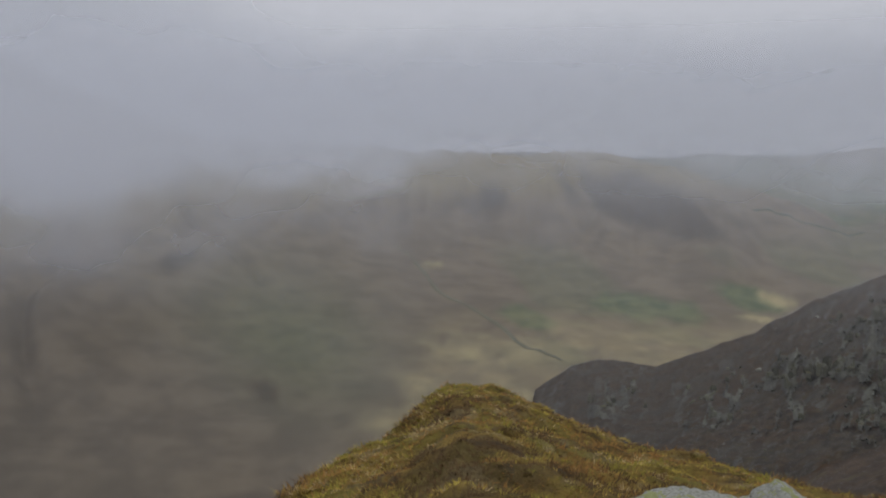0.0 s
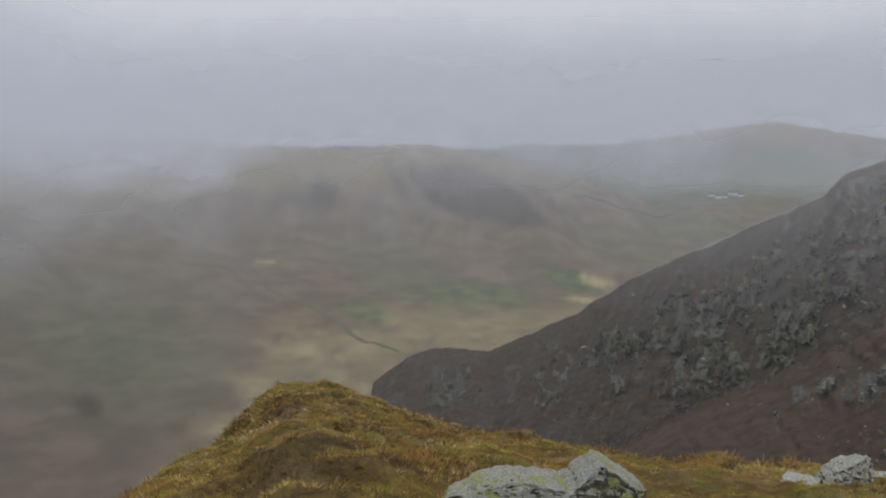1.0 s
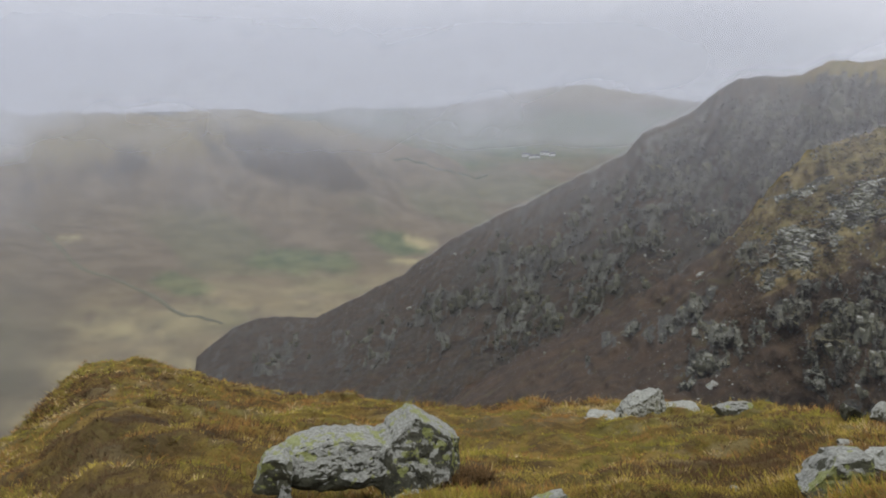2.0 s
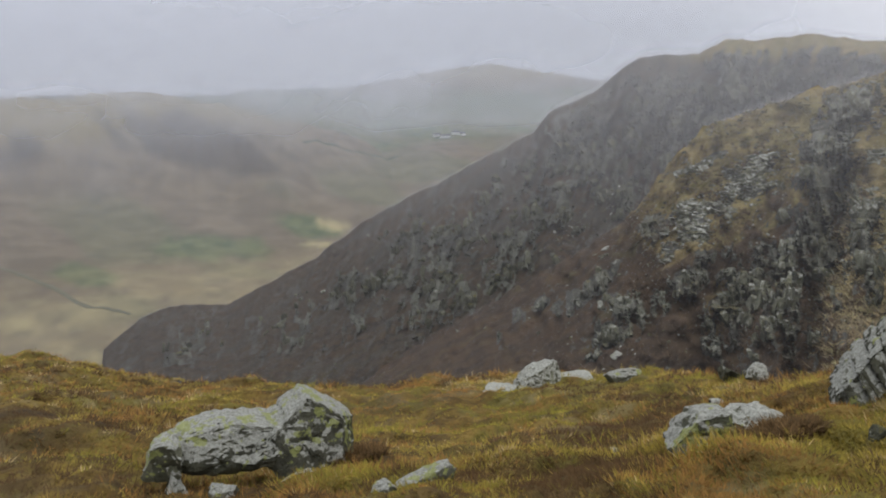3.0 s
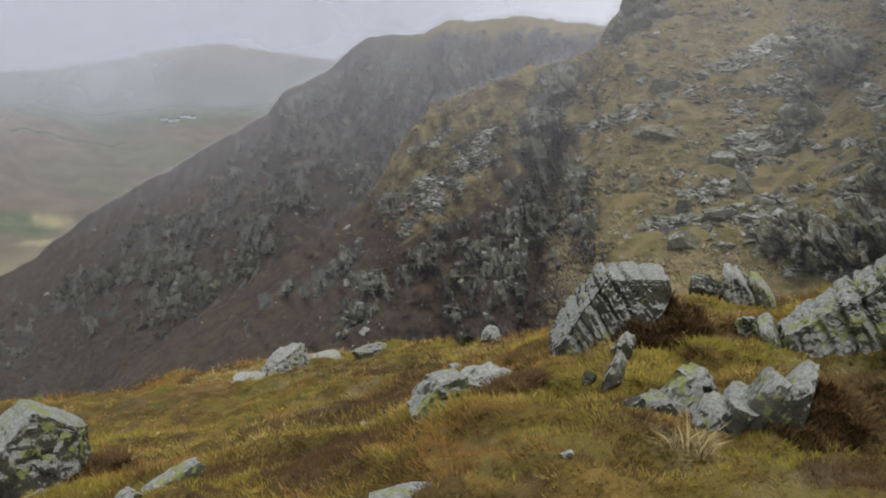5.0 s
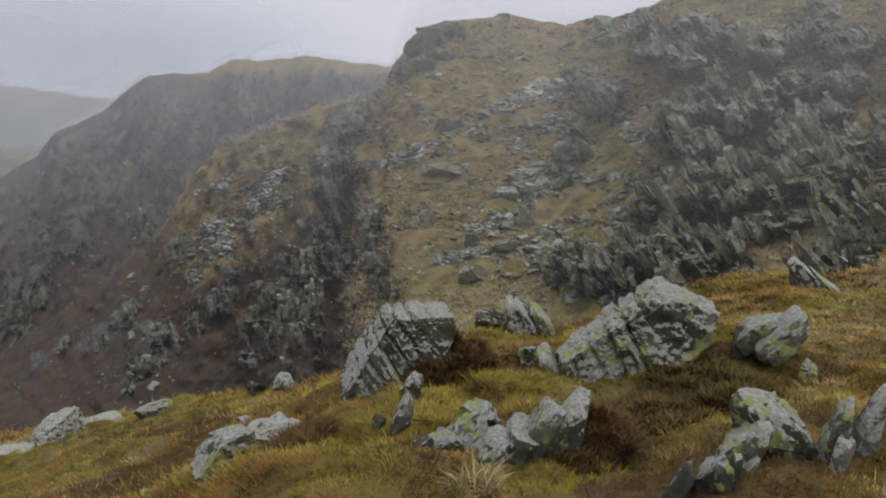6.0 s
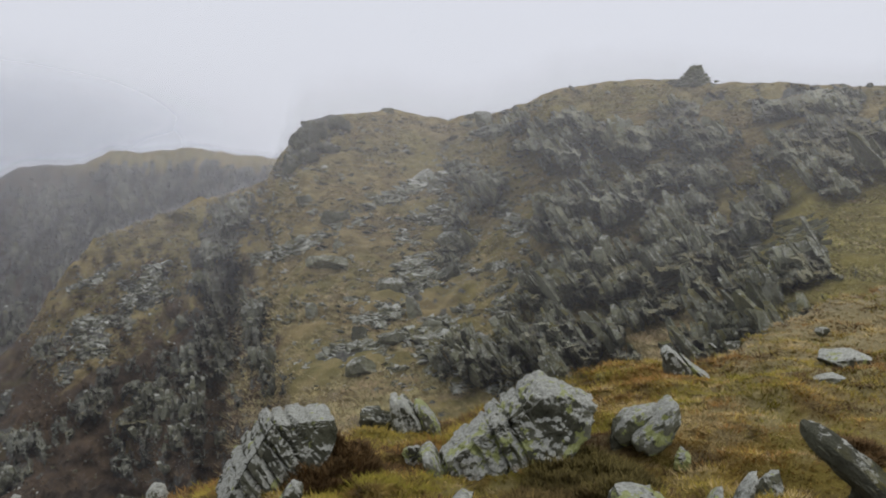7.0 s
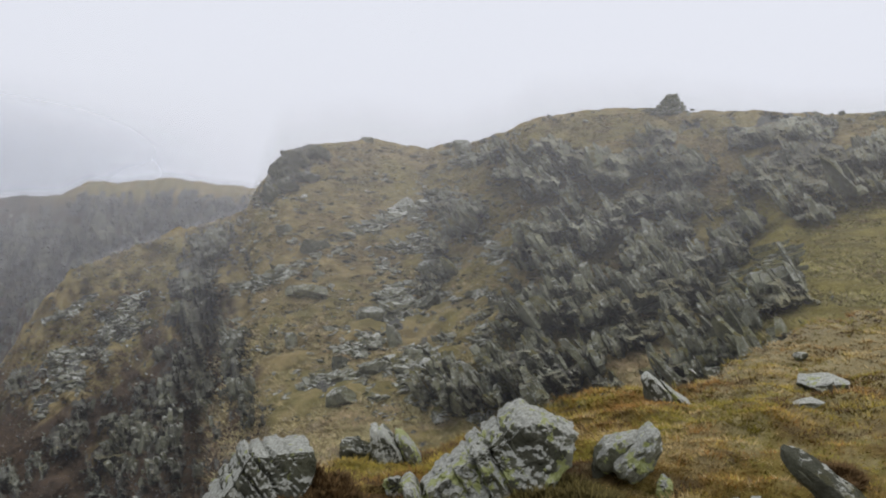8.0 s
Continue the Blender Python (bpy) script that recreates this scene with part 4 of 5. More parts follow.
# the ribbed slate rock: tilted beds under a white crust that doubles as painted light
base = rock_group("ribbed_slate_rock", 57.9, 4.66, "ribbed slate rock with tilted sheets, white lichen doubling as painted top light", [])
block("boulder", base, (0.04, 0.06, -0.20), 0, (0.68, 0.50, 0.68), 611, yaw=8, material=RIBBED, level=6, square=6.0, rough=0.02, cuts=-5, grit=0.35,
      breaks=((-0.82, 0, 0.55, 0.56), (0.06, 0.0, 1.0, 0.84), (0.80, 0, -0.60, 0.50), (0.1, -1, 0.3, 0.74), (-0.42, 0, 0.9, 0.80), (0.3, -0.6, -0.7, 0.8)),
      grooves=((0.84, 0.54, 0.088, 0.05, 0.2), (0.84, 0.54, 0.031, 0.012, 0.3)))
# the big boulder with split sheets at its side
base = rock_group("large_boulder", 75.0, 4.95, "large grey-green lichened boulder with split slate sheets beside it", [
    ("slab", ROCK, -0.44, -0.04, -0.16, 0.09, 0.34, 0.24, 26, 8, 4.5, ())])
block("boulder", base, (0.03, 0.08, -0.20), 0, (0.98, 0.60, 0.72), 617, yaw=8, material=BOULDER, level=6, square=4.5, rough=0.07, cuts=-5, grit=0.75,
      breaks=((-0.74, 0, 0.66, 0.44), (0.50, 0, 0.86, 0.84), (0.90, 0, -0.42, 0.66), (-0.15, -1, 0.32, 0.68), (-0.25, 0.1, 0.95, 0.80), (0.5, -0.75, 0.2, 0.78), (0.2, -0.3, 1.0, 0.86)),
      grooves=((0.88, 0.46, 0.13, 0.10, 0.02), (0.88, 0.46, 0.045, 0.02, 0.0)))
rock_group("overhanging_rock", 82.5, 5.2, "pale lichened rock leaning over dark moss", [
    ("slab", BOULDER, 0.04, 0.0, 0.02, 0.17, 0.34, 0.38, -44, 10, 5.0, SLANT_R),
    ("slab", BOULDER, -0.06, 0.10, 0.05, 0.15, 0.30, 0.31, -40, 4, 5.0, SLANT_L),
    ("boulder", DARK, -0.06, 0.08, -0.1, 0.14, 0.22, 0.28, 0, 0, 3.0, ())])
rock("small_grey_rock", 86.1, 5.15, (0.14, 0.12, 0.13), 173, "small grey rock in the grass", material=ROCK)
rock("little_ribbed_rock", 68.0, 5.5, (0.19, 0.16, 0.12), 179, "little lichened rock in ochre grass", material=ROCK, strata=0.01)
rock_group("whitish_split_rock", 66.9, 6.7, "whitish split rock on the edge of the grass", [
    ("boulder", DARK, -0.26, 0, -0.08, 0.34, 0.3, 0.26, 0, 10, 3.0, ()),
    ("slab", PALE, 0.0, 0, -0.1, 0.12, 0.3, 0.42, 20, 0, 5.0, SLANT_L),
    ("slab", PALE, 0.11, 0.02, -0.1, 0.14, 0.3, 0.40, 22, 0, 5.0, SLANT_R),
    ("slab", ROCK, 0.25, 0.04, -0.1, 0.13, 0.3, 0.36, 24, 0, 5.0, SLANT_R)])
rock_group("front_slate", 79.8, 3.15, "lichened slate rock with a white tip in grass", [
    ("slab", ROCK, 0.03, 0.04, -0.10, 0.14, 0.22, 0.30, -16, 4, 4.0, SLANT_L),
    ("slab", DARK, -0.07, -0.03, -0.12, 0.07, 0.18, 0.26, -14, 4, 5.0, SLANT_L),
    ("slab", PALE, 0.15, 0.05, -0.05, 0.04, 0.08, 0.22, -6, 0, 5.0, ())])
rock_group("yellow_spotted_rock", 83.5, 3.42, "grey slate with white crust and yellow lichen spots", [
    ("boulder", ROCK, 0.06, 0.16, -0.06, 0.34, 0.30, 0.28, -6, 12, 5.0, SLANT_R),
    ("slab", ROCK, -0.11, 0.02, -0.14, 0.14, 0.26, 0.36, -22, 0, 4.5, SLANT_L),
    ("slab", PALE, -0.05, -0.10, -0.16, 0.09, 0.14, 0.26, -12, 0, 4.5, ())])
rock_group("white_crusted_slate", 88.2, 3.68, "steep slate rock with a white crust", [
    ("slab", PALE, 0.04, 0.06, -0.14, 0.11, 0.26, 0.46, -20, 0, 5.0, SLANT_R),
    ("slab", ROCK, -0.05, -0.04, -0.14, 0.08, 0.22, 0.38, -18, 6, 5.0, SLANT_R),
    ("slab", PALE, 0.00, -0.14, -0.16, 0.07, 0.16, 0.28, -12, 0, 5.0, ())])
rock("leaning_grey_rock", 91.2, 4.4, (0.18, 0.16, 0.17), 233, "grey rock leaning in long grass", material=ROCK, lean=-20, breaks=SLANT_R)
# dark material and the block beneath stand in for the blade's shaded underside
rock_group("overhanging_slate", 95.7, 4.6, "dark slate blade jutting over a dark block that stands for its shade", [
    ("slab", DARK, 0.10, 0.0, 0.0, 0.92, 0.26, 0.22, -33, -14, 7.0, ((-0.62, 0, -0.78, 0.34), (0.1, -0.75, -0.65, 0.5), (-0.5, 0.8, 0.1, 0.5))),
    ("boulder", DARK, 0.22, 0.10, -0.2, 0.5, 0.18, 0.3, -14, -10, 3.0, ())])
rock_group("little_slate_fin", 86.2, 7.6, "small leaning slate fin with pale edges", [
    ("slab", RIBBED, -0.16, 0, -0.08, 0.12, 0.3, 0.36, 18, 10, 5.0, SLANT_L),
    ("slab", WHITE, -0.05, -0.02, -0.08, 0.18, 0.3, 0.42, 26, 10, 5.0, SLANT_R),
    ("slab", RIBBED, 0.10, 0.02, -0.08, 0.10, 0.3, 0.42, 38, 10, 6.0, SLANT_R),
    ("slab", PALE, 0.19, 0.04, -0.08, 0.08, 0.26, 0.34, 46, 10, 6.0, SLANT_R)])
rock("flat_pale_rock", 95.0, 7.7, (0.42, 0.3, 0.13), 269, "flat pale grey rock lying in green grass", material=PALE)
rock("flat_pale_rock", 94.4, 6.9, (0.25, 0.2, 0.05), 271, "flat pale grey rock lying in green grass", material=PALE)

# ---- slate crag ----


def sliver(seed):
    """A broken sheet of slate, about 1 m high, 1 m deep and 1 m thick before scaling; few faces."""
    rnd = np.random.RandomState(seed)
    k = rnd.randint(6, 9)
    a = np.sort(np.linspace(0, 2 * np.pi, k, endpoint=False) + rnd.uniform(-0.3, 0.3, k))
    rad = rnd.uniform(0.75, 1.05, k)
    y, z = 0.5 * rad * np.cos(a), 0.62 * rad * np.sin(a) + 0.35
    z = z + np.where(z > 0.5, rnd.uniform(-0.05, 0.35, k), 0)
    y = y * (1.08 - 0.5 * np.clip(z, 0, 1)) + 0.2 * rnd.uniform(-1, 1) * z
    one = np.stack([-0.5 + rnd.uniform(-0.15, 0.15, k), y, z], -1)
    two = np.stack([0.5 + rnd.uniform(-0.2, 0.2, k), y * rnd.uniform(0.75, 1.0), z * rnd.uniform(0.8, 1.0)], -1)
    v = np.concatenate([one, two])
    f = [list(range(k))[::-1], list(range(k, 2 * k))] + [[i, (i + 1) % k, k + (i + 1) % k, k + i] for i in range(k)]
    return v, f


def chip(seed):
    """A small angular stone about 1 m across before scaling."""
    rnd = np.random.RandomState(seed)
    bm = bmesh.new()
    for p in rnd.uniform(-0.5, 0.5, (11, 3)) * (1, 0.8, 0.45):
        bm.verts.new(p)
    got = bmesh.ops.convex_hull(bm, input=bm.verts)
    spare = {g for g in got["geom_interior"] + got["geom_unused"] if isinstance(g, bmesh.types.BMVert)}
    bmesh.ops.delete(bm, geom=list(spare), context="VERTS")
    bm.verts.index_update()
    v = np.array([p.co[:] for p in bm.verts])
    f = [[q.index for q in p.verts] for p in bm.faces]
    bm.free()
    return v, f


SLIVERS = [sliver(300 + i) for i in range(16)]
CHIPS = [chip(400 + i) for i in range(16)]
SLIVER_MESH = [mesh_of("slab", v, f, CRAG) for v, f in SLIVERS]


def joined(name, shapes, placed, material):
    """One mesh of many pieces: placed holds (shape number, matrix)."""
    verts, faces, n = [], [], 0
    for k, m in placed:
        v, f = shapes[k]
        m = np.array(m)
        verts.append(v @ m[:3, :3].T + m[:3, 3])
        faces += [[i + n for i in q] for q in f]
        n += len(v)
    return mesh_of(name, np.concatenate(verts), faces, material)


def on_spur(az, e):
    e = min(e, float(keyed(az, SPUR, 3)) - 0.08)
    return place(np.float64(az), np.float64(e), spur_at(np.float64(az), np.float64(e)))


def rib(rnd, az, e, count, height, thick, lean, run, yaw, surface):
    """A row of leaning slate sheets that starts at azimuth and elevation; run: elevation gained per degree."""
    out = []
    for i in range(count):
        q = (i + 0.5) / count
        p = surface(az, e)
        r = math.hypot(p[0] - EYE0[0], p[1] - EYE0[1])
        t = thick * rnd.uniform(0.55, 1.5)
        h = height * (0.5 + 0.75 * math.sin(math.pi * (0.12 + 0.76 * q))) * rnd.uniform(0.45, 1.35)
        turn = -az + yaw + rnd.uniform(-9, 9)
        m = pose(*p, 0, 0, turn) @ pose(0, 0, -0.18 * h, rnd.uniform(-14, 10), -(lean + rnd.uniform(-8, 8)), 0)
        out.append((rnd.randint(16), m @ Matrix.Diagonal((t, h * rnd.uniform(0.7, 1.3), h, 1)), r, az, e))
        step = math.degrees(t * 0.95 / r)
        az, e = az + step, e + step * run
    return out


def rock_face(name, az, e, at, material):
    """Bare rock as a mesh of its own, only where it stands out of the slope."""
    A, E = np.meshgrid(az, e)
    r, inside, block = at(A, E)
    me = sheet(name, place(A, E, r))
    layer = me.attributes.new("block", "FLOAT", "POINT")
    layer.data.foreach_set("value", block.reshape(-1).astype(np.float32))
    bm = bmesh.new()
    bm.from_mesh(me)
    bm.verts.ensure_lookup_table()
    flags = (inside > -0.05).reshape(-1)
    spare = [v for v, keep in zip(bm.verts, flags) if not keep]
    bmesh.ops.delete(bm, geom=spare, context="VERTS")
    for f in bm.faces:
        f.smooth = False
    bm.to_mesh(me)
    bm.free()
    me.materials.append(material)
    return new(name, me)


def on_face(at, keys):
    def spot(az, e):
        e = min(e, float(keyed(az, keys, 3)) - 0.1)
        return place(np.float64(az), np.float64(e), at(np.float64(az), np.float64(e))[0])
    return spot


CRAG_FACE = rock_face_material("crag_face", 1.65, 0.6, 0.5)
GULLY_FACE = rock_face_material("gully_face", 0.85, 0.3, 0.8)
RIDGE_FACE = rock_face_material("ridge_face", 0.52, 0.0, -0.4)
on_crag, on_gully, on_ridge = on_face(crag_r, SPUR), on_face(gully_r, SPUR), on_face(ridge_r, RIDGE)

rnd = np.random.RandomState(77)
crag = tagged(new("slate_crag"), "jagged outcrop of leaning grey-green slate sheets with moss between", "crag")
rock_face("rock_face", np.arange(67.5, 99.4, 0.075), np.arange(-16.6, 4.4, 0.075), crag_r, CRAG_FACE).parent = crag
sheets = []
tries = 0
while tries < 4200 and len(sheets) < 1700:
    tries += 1
    az, e = rnd.uniform(68, 98.5), rnd.uniform(-15.5, 4.2)
    inside = float(bare(np.float64(az), np.float64(e), CRAG_TOP + CRAG_LOW, 0.62, 1.15, 0.25)[0])
    if inside < 0.02 or e > keyed(az, SPUR, 3) - 0.35 or rnd.uniform() > 0.25 + 0.75 * smooth(0.5, 0.1, inside):
        continue
    r = float(spur_at(np.float64(az), np.float64(e)))
    size = (0.15 + 0.0135 * r) * (1.35 if rnd.uniform() < 0.15 else 0.85) * (1 - 0.5 * float(smooth(1.5, 4.0, e)))
    sheets += rib(rnd, az, e, rnd.randint(2, 8), size * rnd.uniform(0.45, 1.15), size * rnd.uniform(0.10, 0.3), rnd.uniform(24, 40), rnd.uniform(0.1, 0.5), rnd.uniform(-25, 35), on_crag)
sheets = [q for q in sheets if bare(np.float64(q[3]), np.float64(q[4]), CRAG_TOP + CRAG_LOW, 0.62, 1.15, 0.25)[0] > -0.05]
sheets.sort(key=lambda q: q[2])
for k, m, r, _, _ in sheets[:300]:
    ob = new("slab", SLIVER_MESH[k])
    ob.matrix_basis = m
    ob.parent = crag
rest = new("rubble", joined("rubble", SLIVERS, [q[:2] for q in sheets[300:]], CRAG))
rest["kind"] = "stuff"
rest.parent = crag

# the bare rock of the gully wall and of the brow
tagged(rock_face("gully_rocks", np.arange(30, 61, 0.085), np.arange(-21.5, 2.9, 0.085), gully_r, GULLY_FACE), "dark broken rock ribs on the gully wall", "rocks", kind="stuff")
ribs = []
for _ in range(420):
    az, e = rnd.uniform(37, 57), rnd.uniform(-20.5, -2.4)
    inside = float(bare(np.float64(az), np.float64(e), GULLY_ROCK, 0.2, 1.1, 0.55)[0])
    if e > keyed(az, SPUR, 3) - 0.8 or rnd.uniform() > 0.7 * smooth(-0.1, 0.15, inside) + 0.07:
        continue
    r = float(spur_at(np.float64(az), np.float64(e)))
    ribs += rib(rnd, az, e, rnd.randint(2, 5), (0.10 + 0.009 * r) * rnd.uniform(0.4, 1.4), 0.0034 * r * rnd.uniform(0.6, 1.9), rnd.uniform(-14, 30), rnd.uniform(-0.4, 1.0), rnd.uniform(-40, 40), on_gully)
tagged(new("gully_slates", joined("gully_slates", SLIVERS, [q[:2] for q in ribs], GULLY)), "broken slates standing out of the gully wall", "rocks", kind="stuff")

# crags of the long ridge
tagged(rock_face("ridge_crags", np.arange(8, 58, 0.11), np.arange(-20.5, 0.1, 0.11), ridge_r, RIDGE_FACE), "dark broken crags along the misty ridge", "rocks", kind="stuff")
far_ribs = []
for _ in range(1500):
    az, e = rnd.uniform(8, 57), rnd.uniform(-20, 0.0)
    top = float(keyed(az, RIDGE, 3))
    if e > top - 0.4 or (az > 54 and e > top - 1.5) or e < keyed(az, LIP, 2) or e < keyed(az, SPUR, 3) - 0.3:
        continue
    inside = float(bare(np.float64(az), np.float64(e), RIDGE_ROCK_AT, -0.12, 1.1, 1.1)[0])
    if rnd.uniform() > 0.8 * smooth(-0.1, 0.2, inside) + 0.08:
        continue
    r = float(ridge_at(np.float64(az), np.float64(e)))
    far_ribs += rib(rnd, az, e, rnd.randint(2, 5), 0.009 * r * rnd.uniform(0.4, 1.4) * (0.12 + 0.88 * float(smooth(0.2, 2.6, top - e))), 0.0036 * r * rnd.uniform(0.7, 1.6), rnd.uniform(-12, 22), rnd.uniform(0.2, 0.9), rnd.uniform(-50, 50), on_ridge)
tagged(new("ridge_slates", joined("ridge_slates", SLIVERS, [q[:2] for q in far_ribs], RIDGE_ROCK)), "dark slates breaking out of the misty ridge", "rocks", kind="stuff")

# loose stones
stones, bright = [], []
tries = 0
while len(stones) < 6500 and tries < 110000:
    tries += 1
    az, e = rnd.uniform(40, 76), rnd.uniform(-16, 4)
    if e > keyed(az, SPUR, 3) - 0.4:
        continue
    thick = float(scree(np.float64(az), np.float64(e)))
    if rnd.uniform() > thick + 0.05:
        continue
    p = on_spur(az, e)
    r = math.hypot(p[0] - EYE0[0], p[1] - EYE0[1])
    w = r * (0.0052 + 0.0042 * thick) * min(rnd.lognormal(0, 0.55), 1.7) * (0.66 if az < 53 else 1.3)
    m = pose(*p, rnd.uniform(-25, 25), rnd.uniform(-25, 25), rnd.uniform(0, 360)) @ Matrix.Diagonal((w * 1.4, w * 1.2, w, 1))
    (bright if rnd.uniform() < 0.09 else stones).append((rnd.randint(16), m))
for _ in range(1300):
    az, e = rnd.uniform(14, 57) if rnd.uniform() < 0.4 else rnd.uniform(34, 57), rnd.uniform(-22, -2)
    if e > keyed(az, RIDGE, 3) - 0.5:
        continue
    spur_top = keyed(az, SPUR, 3)
    at = spur_at if e < spur_top - 0.2 and e > spur_foot(az) else ridge_at
    if e < keyed(az, LIP, 2) - 1:
        continue
    p = place(np.float64(az), np.float64(e), at(np.float64(az), np.float64(e)))
    r = math.hypot(p[0] - EYE0[0], p[1] - EYE0[1])
    w = r * 0.0030 * rnd.lognormal(0, 0.5)
    m = pose(*p, rnd.uniform(-40, 40), rnd.uniform(-40, 40), rnd.uniform(0, 360)) @ Matrix.Diagonal((w, w, w * 1.6, 1))
    (bright if rnd.uniform() < (0.35 if az > 36 else 0.12) else stones).append((rnd.randint(16), m))
flat_slates = []
for _ in range(260):
    az = rnd.uniform(80.5, 92)
    e = -8.6 + 0.32 * (az - 81) + rnd.normal() * 0.65
    p = on_spur(az, e)
    r = math.hypot(p[0] - EYE0[0], p[1] - EYE0[1])
    w = r * 0.02 * rnd.lognormal(0, 0.35)
    flat_slates.append((rnd.randint(16), pose(p[0], p[1], p[2] + 0.08, 0, 0, -az + rnd.uniform(-30, 30)) @ pose(0, 0, 0, rnd.uniform(-15, 25), 72 + rnd.uniform(-14, 14), 0) @ Matrix.Diagonal((w * 0.2, w, w * 1.2, 1))))
tagged(new("fallen_slates", joined("fallen_slates", SLIVERS, flat_slates, CRAG)), "flat fallen slates piled in a cleft of the crag", "stones", kind="stuff")
for _ in range(170):
    az = rnd.uniform(66, 98) if rnd.uniform() < 0.5 else rnd.uniform(41.5, 57)
    e = float(keyed(az, SPUR, 3)) - rnd.uniform(0.0, 0.7)
    p = on_spur(az, e)
    w = rnd.uniform(0.25, 0.7) * (1 if az > 60 else 0.6)
    stones.append((rnd.randint(16), pose(*p, rnd.uniform(-20, 20), rnd.uniform(-30, 30), rnd.uniform(0, 360)) @ Matrix.Diagonal((w, w, w * 1.2, 1))))
tagged(new("scree", joined("scree", CHIPS, stones, SCREE)), "grey slate scree strewn down the grassy slope", "stones", kind="stuff")
tagged(new("white_scree", joined("white_scree", CHIPS, bright, PALE)), "scattered whitish stones on the slope", "stones", kind="stuff")


def slope_rock(name, az, e, size, seed, label, lift=0.0, material=None, **how):
    p = on_spur(az, e)
    ob = block(name, None, (p[0], p[1], p[2] - 0.25 * size[2] + lift), az, size, seed, material=material or CRAG, **how)
    return tagged(ob, label, "rock")


slope_rock("broad_pale_rock", 67.0, -1.9, (1.9, 1.6, 0.9), 501, "broad pale slab lying on the slope", material=PALE_SLATE, square=5.0, level=3, pitch=30)
slope_rock("squarish_rock", 59.3, -11.0, (0.46, 0.16, 0.66), 503, "squarish upright slab in ochre grass", material=PALE_SLATE, square=8.0, level=3, cuts=2)
slope_rock("flat_boulder", 60.2, -7.6, (1.75, 1.0, 0.6), 505, "long flat grey boulder on the grass", square=3.0, level=4)
slope_rock("reddish_stone", 61.0, -6.4, (0.7, 0.5, 0.45), 507, "reddish stone with a pale top", square=3.0, level=3)
slope_rock("leaning_rock", 63.7, -9.3, (0.8, 0.3, 0.8), 509, "leaning grey slab among scree", square=5.0, level=3, lean=-40)
slope_rock("mossy_rock", 69.3, -5.8, (1.3, 1.0, 0.8), 511, "mossy slab at the foot of the crag", square=4.0, level=4)
slope_rock("lichened_rock", 90.3, -7.5, (1.1, 0.5, 0.95), 513, "pale green lichened slab face on the crag's end", material=ROCK, square=5.0, level=4, lean=-35)
slope_rock("hillside_rock", 64.3, -9.4, (1.05, 0.63, 0.89), 541, "leaning pale slab among scree", material=PALE_SLATE, square=5.0, level=3, lean=-35)
slope_rock("hillside_rock", 66.5, -11.0, (0.49, 0.30, 0.95), 543, "upright grey slab among scree", material=PALE_SLATE, square=5.0, level=3, lean=12)
slope_rock("hillside_rock", 69.3, -6.5, (1.85, 1.11, 1.12), 545, "broad grey slab at the crag's foot", material=PALE_SLATE, square=5.0, level=3, lean=0)
slope_rock("hillside_rock", 68.5, -8.7, (1.43, 0.86, 1.12), 547, "dark block below the crag", material=SCREE, square=5.0, level=3, lean=-15)
slope_rock("hillside_rock", 62.8, -14.9, (0.90, 0.54, 0.72), 549, "grey boulder on the slope", material=SCREE, square=5.0, level=3, lean=0)
slope_rock("hillside_rock", 67.8, -11.8, (0.72, 0.43, 0.41), 551, "flat grey slab in the grass", material=SCREE, square=5.0, level=3, lean=0)
slope_rock("hillside_rock", 60.7, -4.7, (1.60, 0.96, 0.93), 553, "grey slab in a stream of scree", material=SCREE, square=5.0, level=3, lean=-10)
slope_rock("hillside_rock", 70.8, 2.0, (1.87, 1.12, 1.38), 555, "pale rocks below the crest", material=PALE_SLATE, square=5.0, level=3, lean=0)
slope_rock("hillside_rock", 62.7, -12.6, (0.60, 0.36, 0.57), 557, "grey stone among scree", material=SCREE, square=5.0, level=3, lean=0)
slope_rock("hillside_rock", 58.6, -3.4, (1.26, 0.75, 0.86), 559, "grey slab in a stream of scree", material=SCREE, square=5.0, level=3, lean=-12)
slope_rock("hillside_rock", 65.1, -12.8, (0.89, 0.53, 0.51), 561, "flat grey slab in the grass", material=SCREE, square=5.0, level=3, lean=10)
slope_rock("hillside_rock", 71.5, -13.6, (0.95, 0.57, 0.74), 563, "dark slab leaning on the crag's foot", material=SCREE, square=5.0, level=3, lean=20)
slope_rock("crest_rocks", 69.8, 1.9, (1.5, 1.0, 0.55), 515, "grey rocks below the grassy crest", square=3.0)
slope_rock("skyline_stone", 70.0, 2.4, (1.4, 1.0, 0.5), 517, "low stones along the skyline", square=3.0, level=3)
slope_rock("skyline_stone", 64.3, 2.75, (1.5, 1.0, 0.5), 519, "low stones along the skyline", square=3.0, level=3)
for az, e, w, h, seed in ((58.7, 0.5, 2.3, 2.6, 521), (59.6, 1.1, 2.4, 2.2, 523), (57.9, -1.1, 1.6, 1.7, 525), (60.7, 1.6, 2.4, 1.6, 527), (60.2, 0.1, 2.0, 1.3, 529), (58.9, -0.5, 1.5, 1.2, 533)):
    slope_rock("brow_crag", az, e, (w, 2.2, h), seed, "dark craggy blocks on the brow of the hill", square=3.5, cuts=8, lift=-0.12 * h, material=DARK)

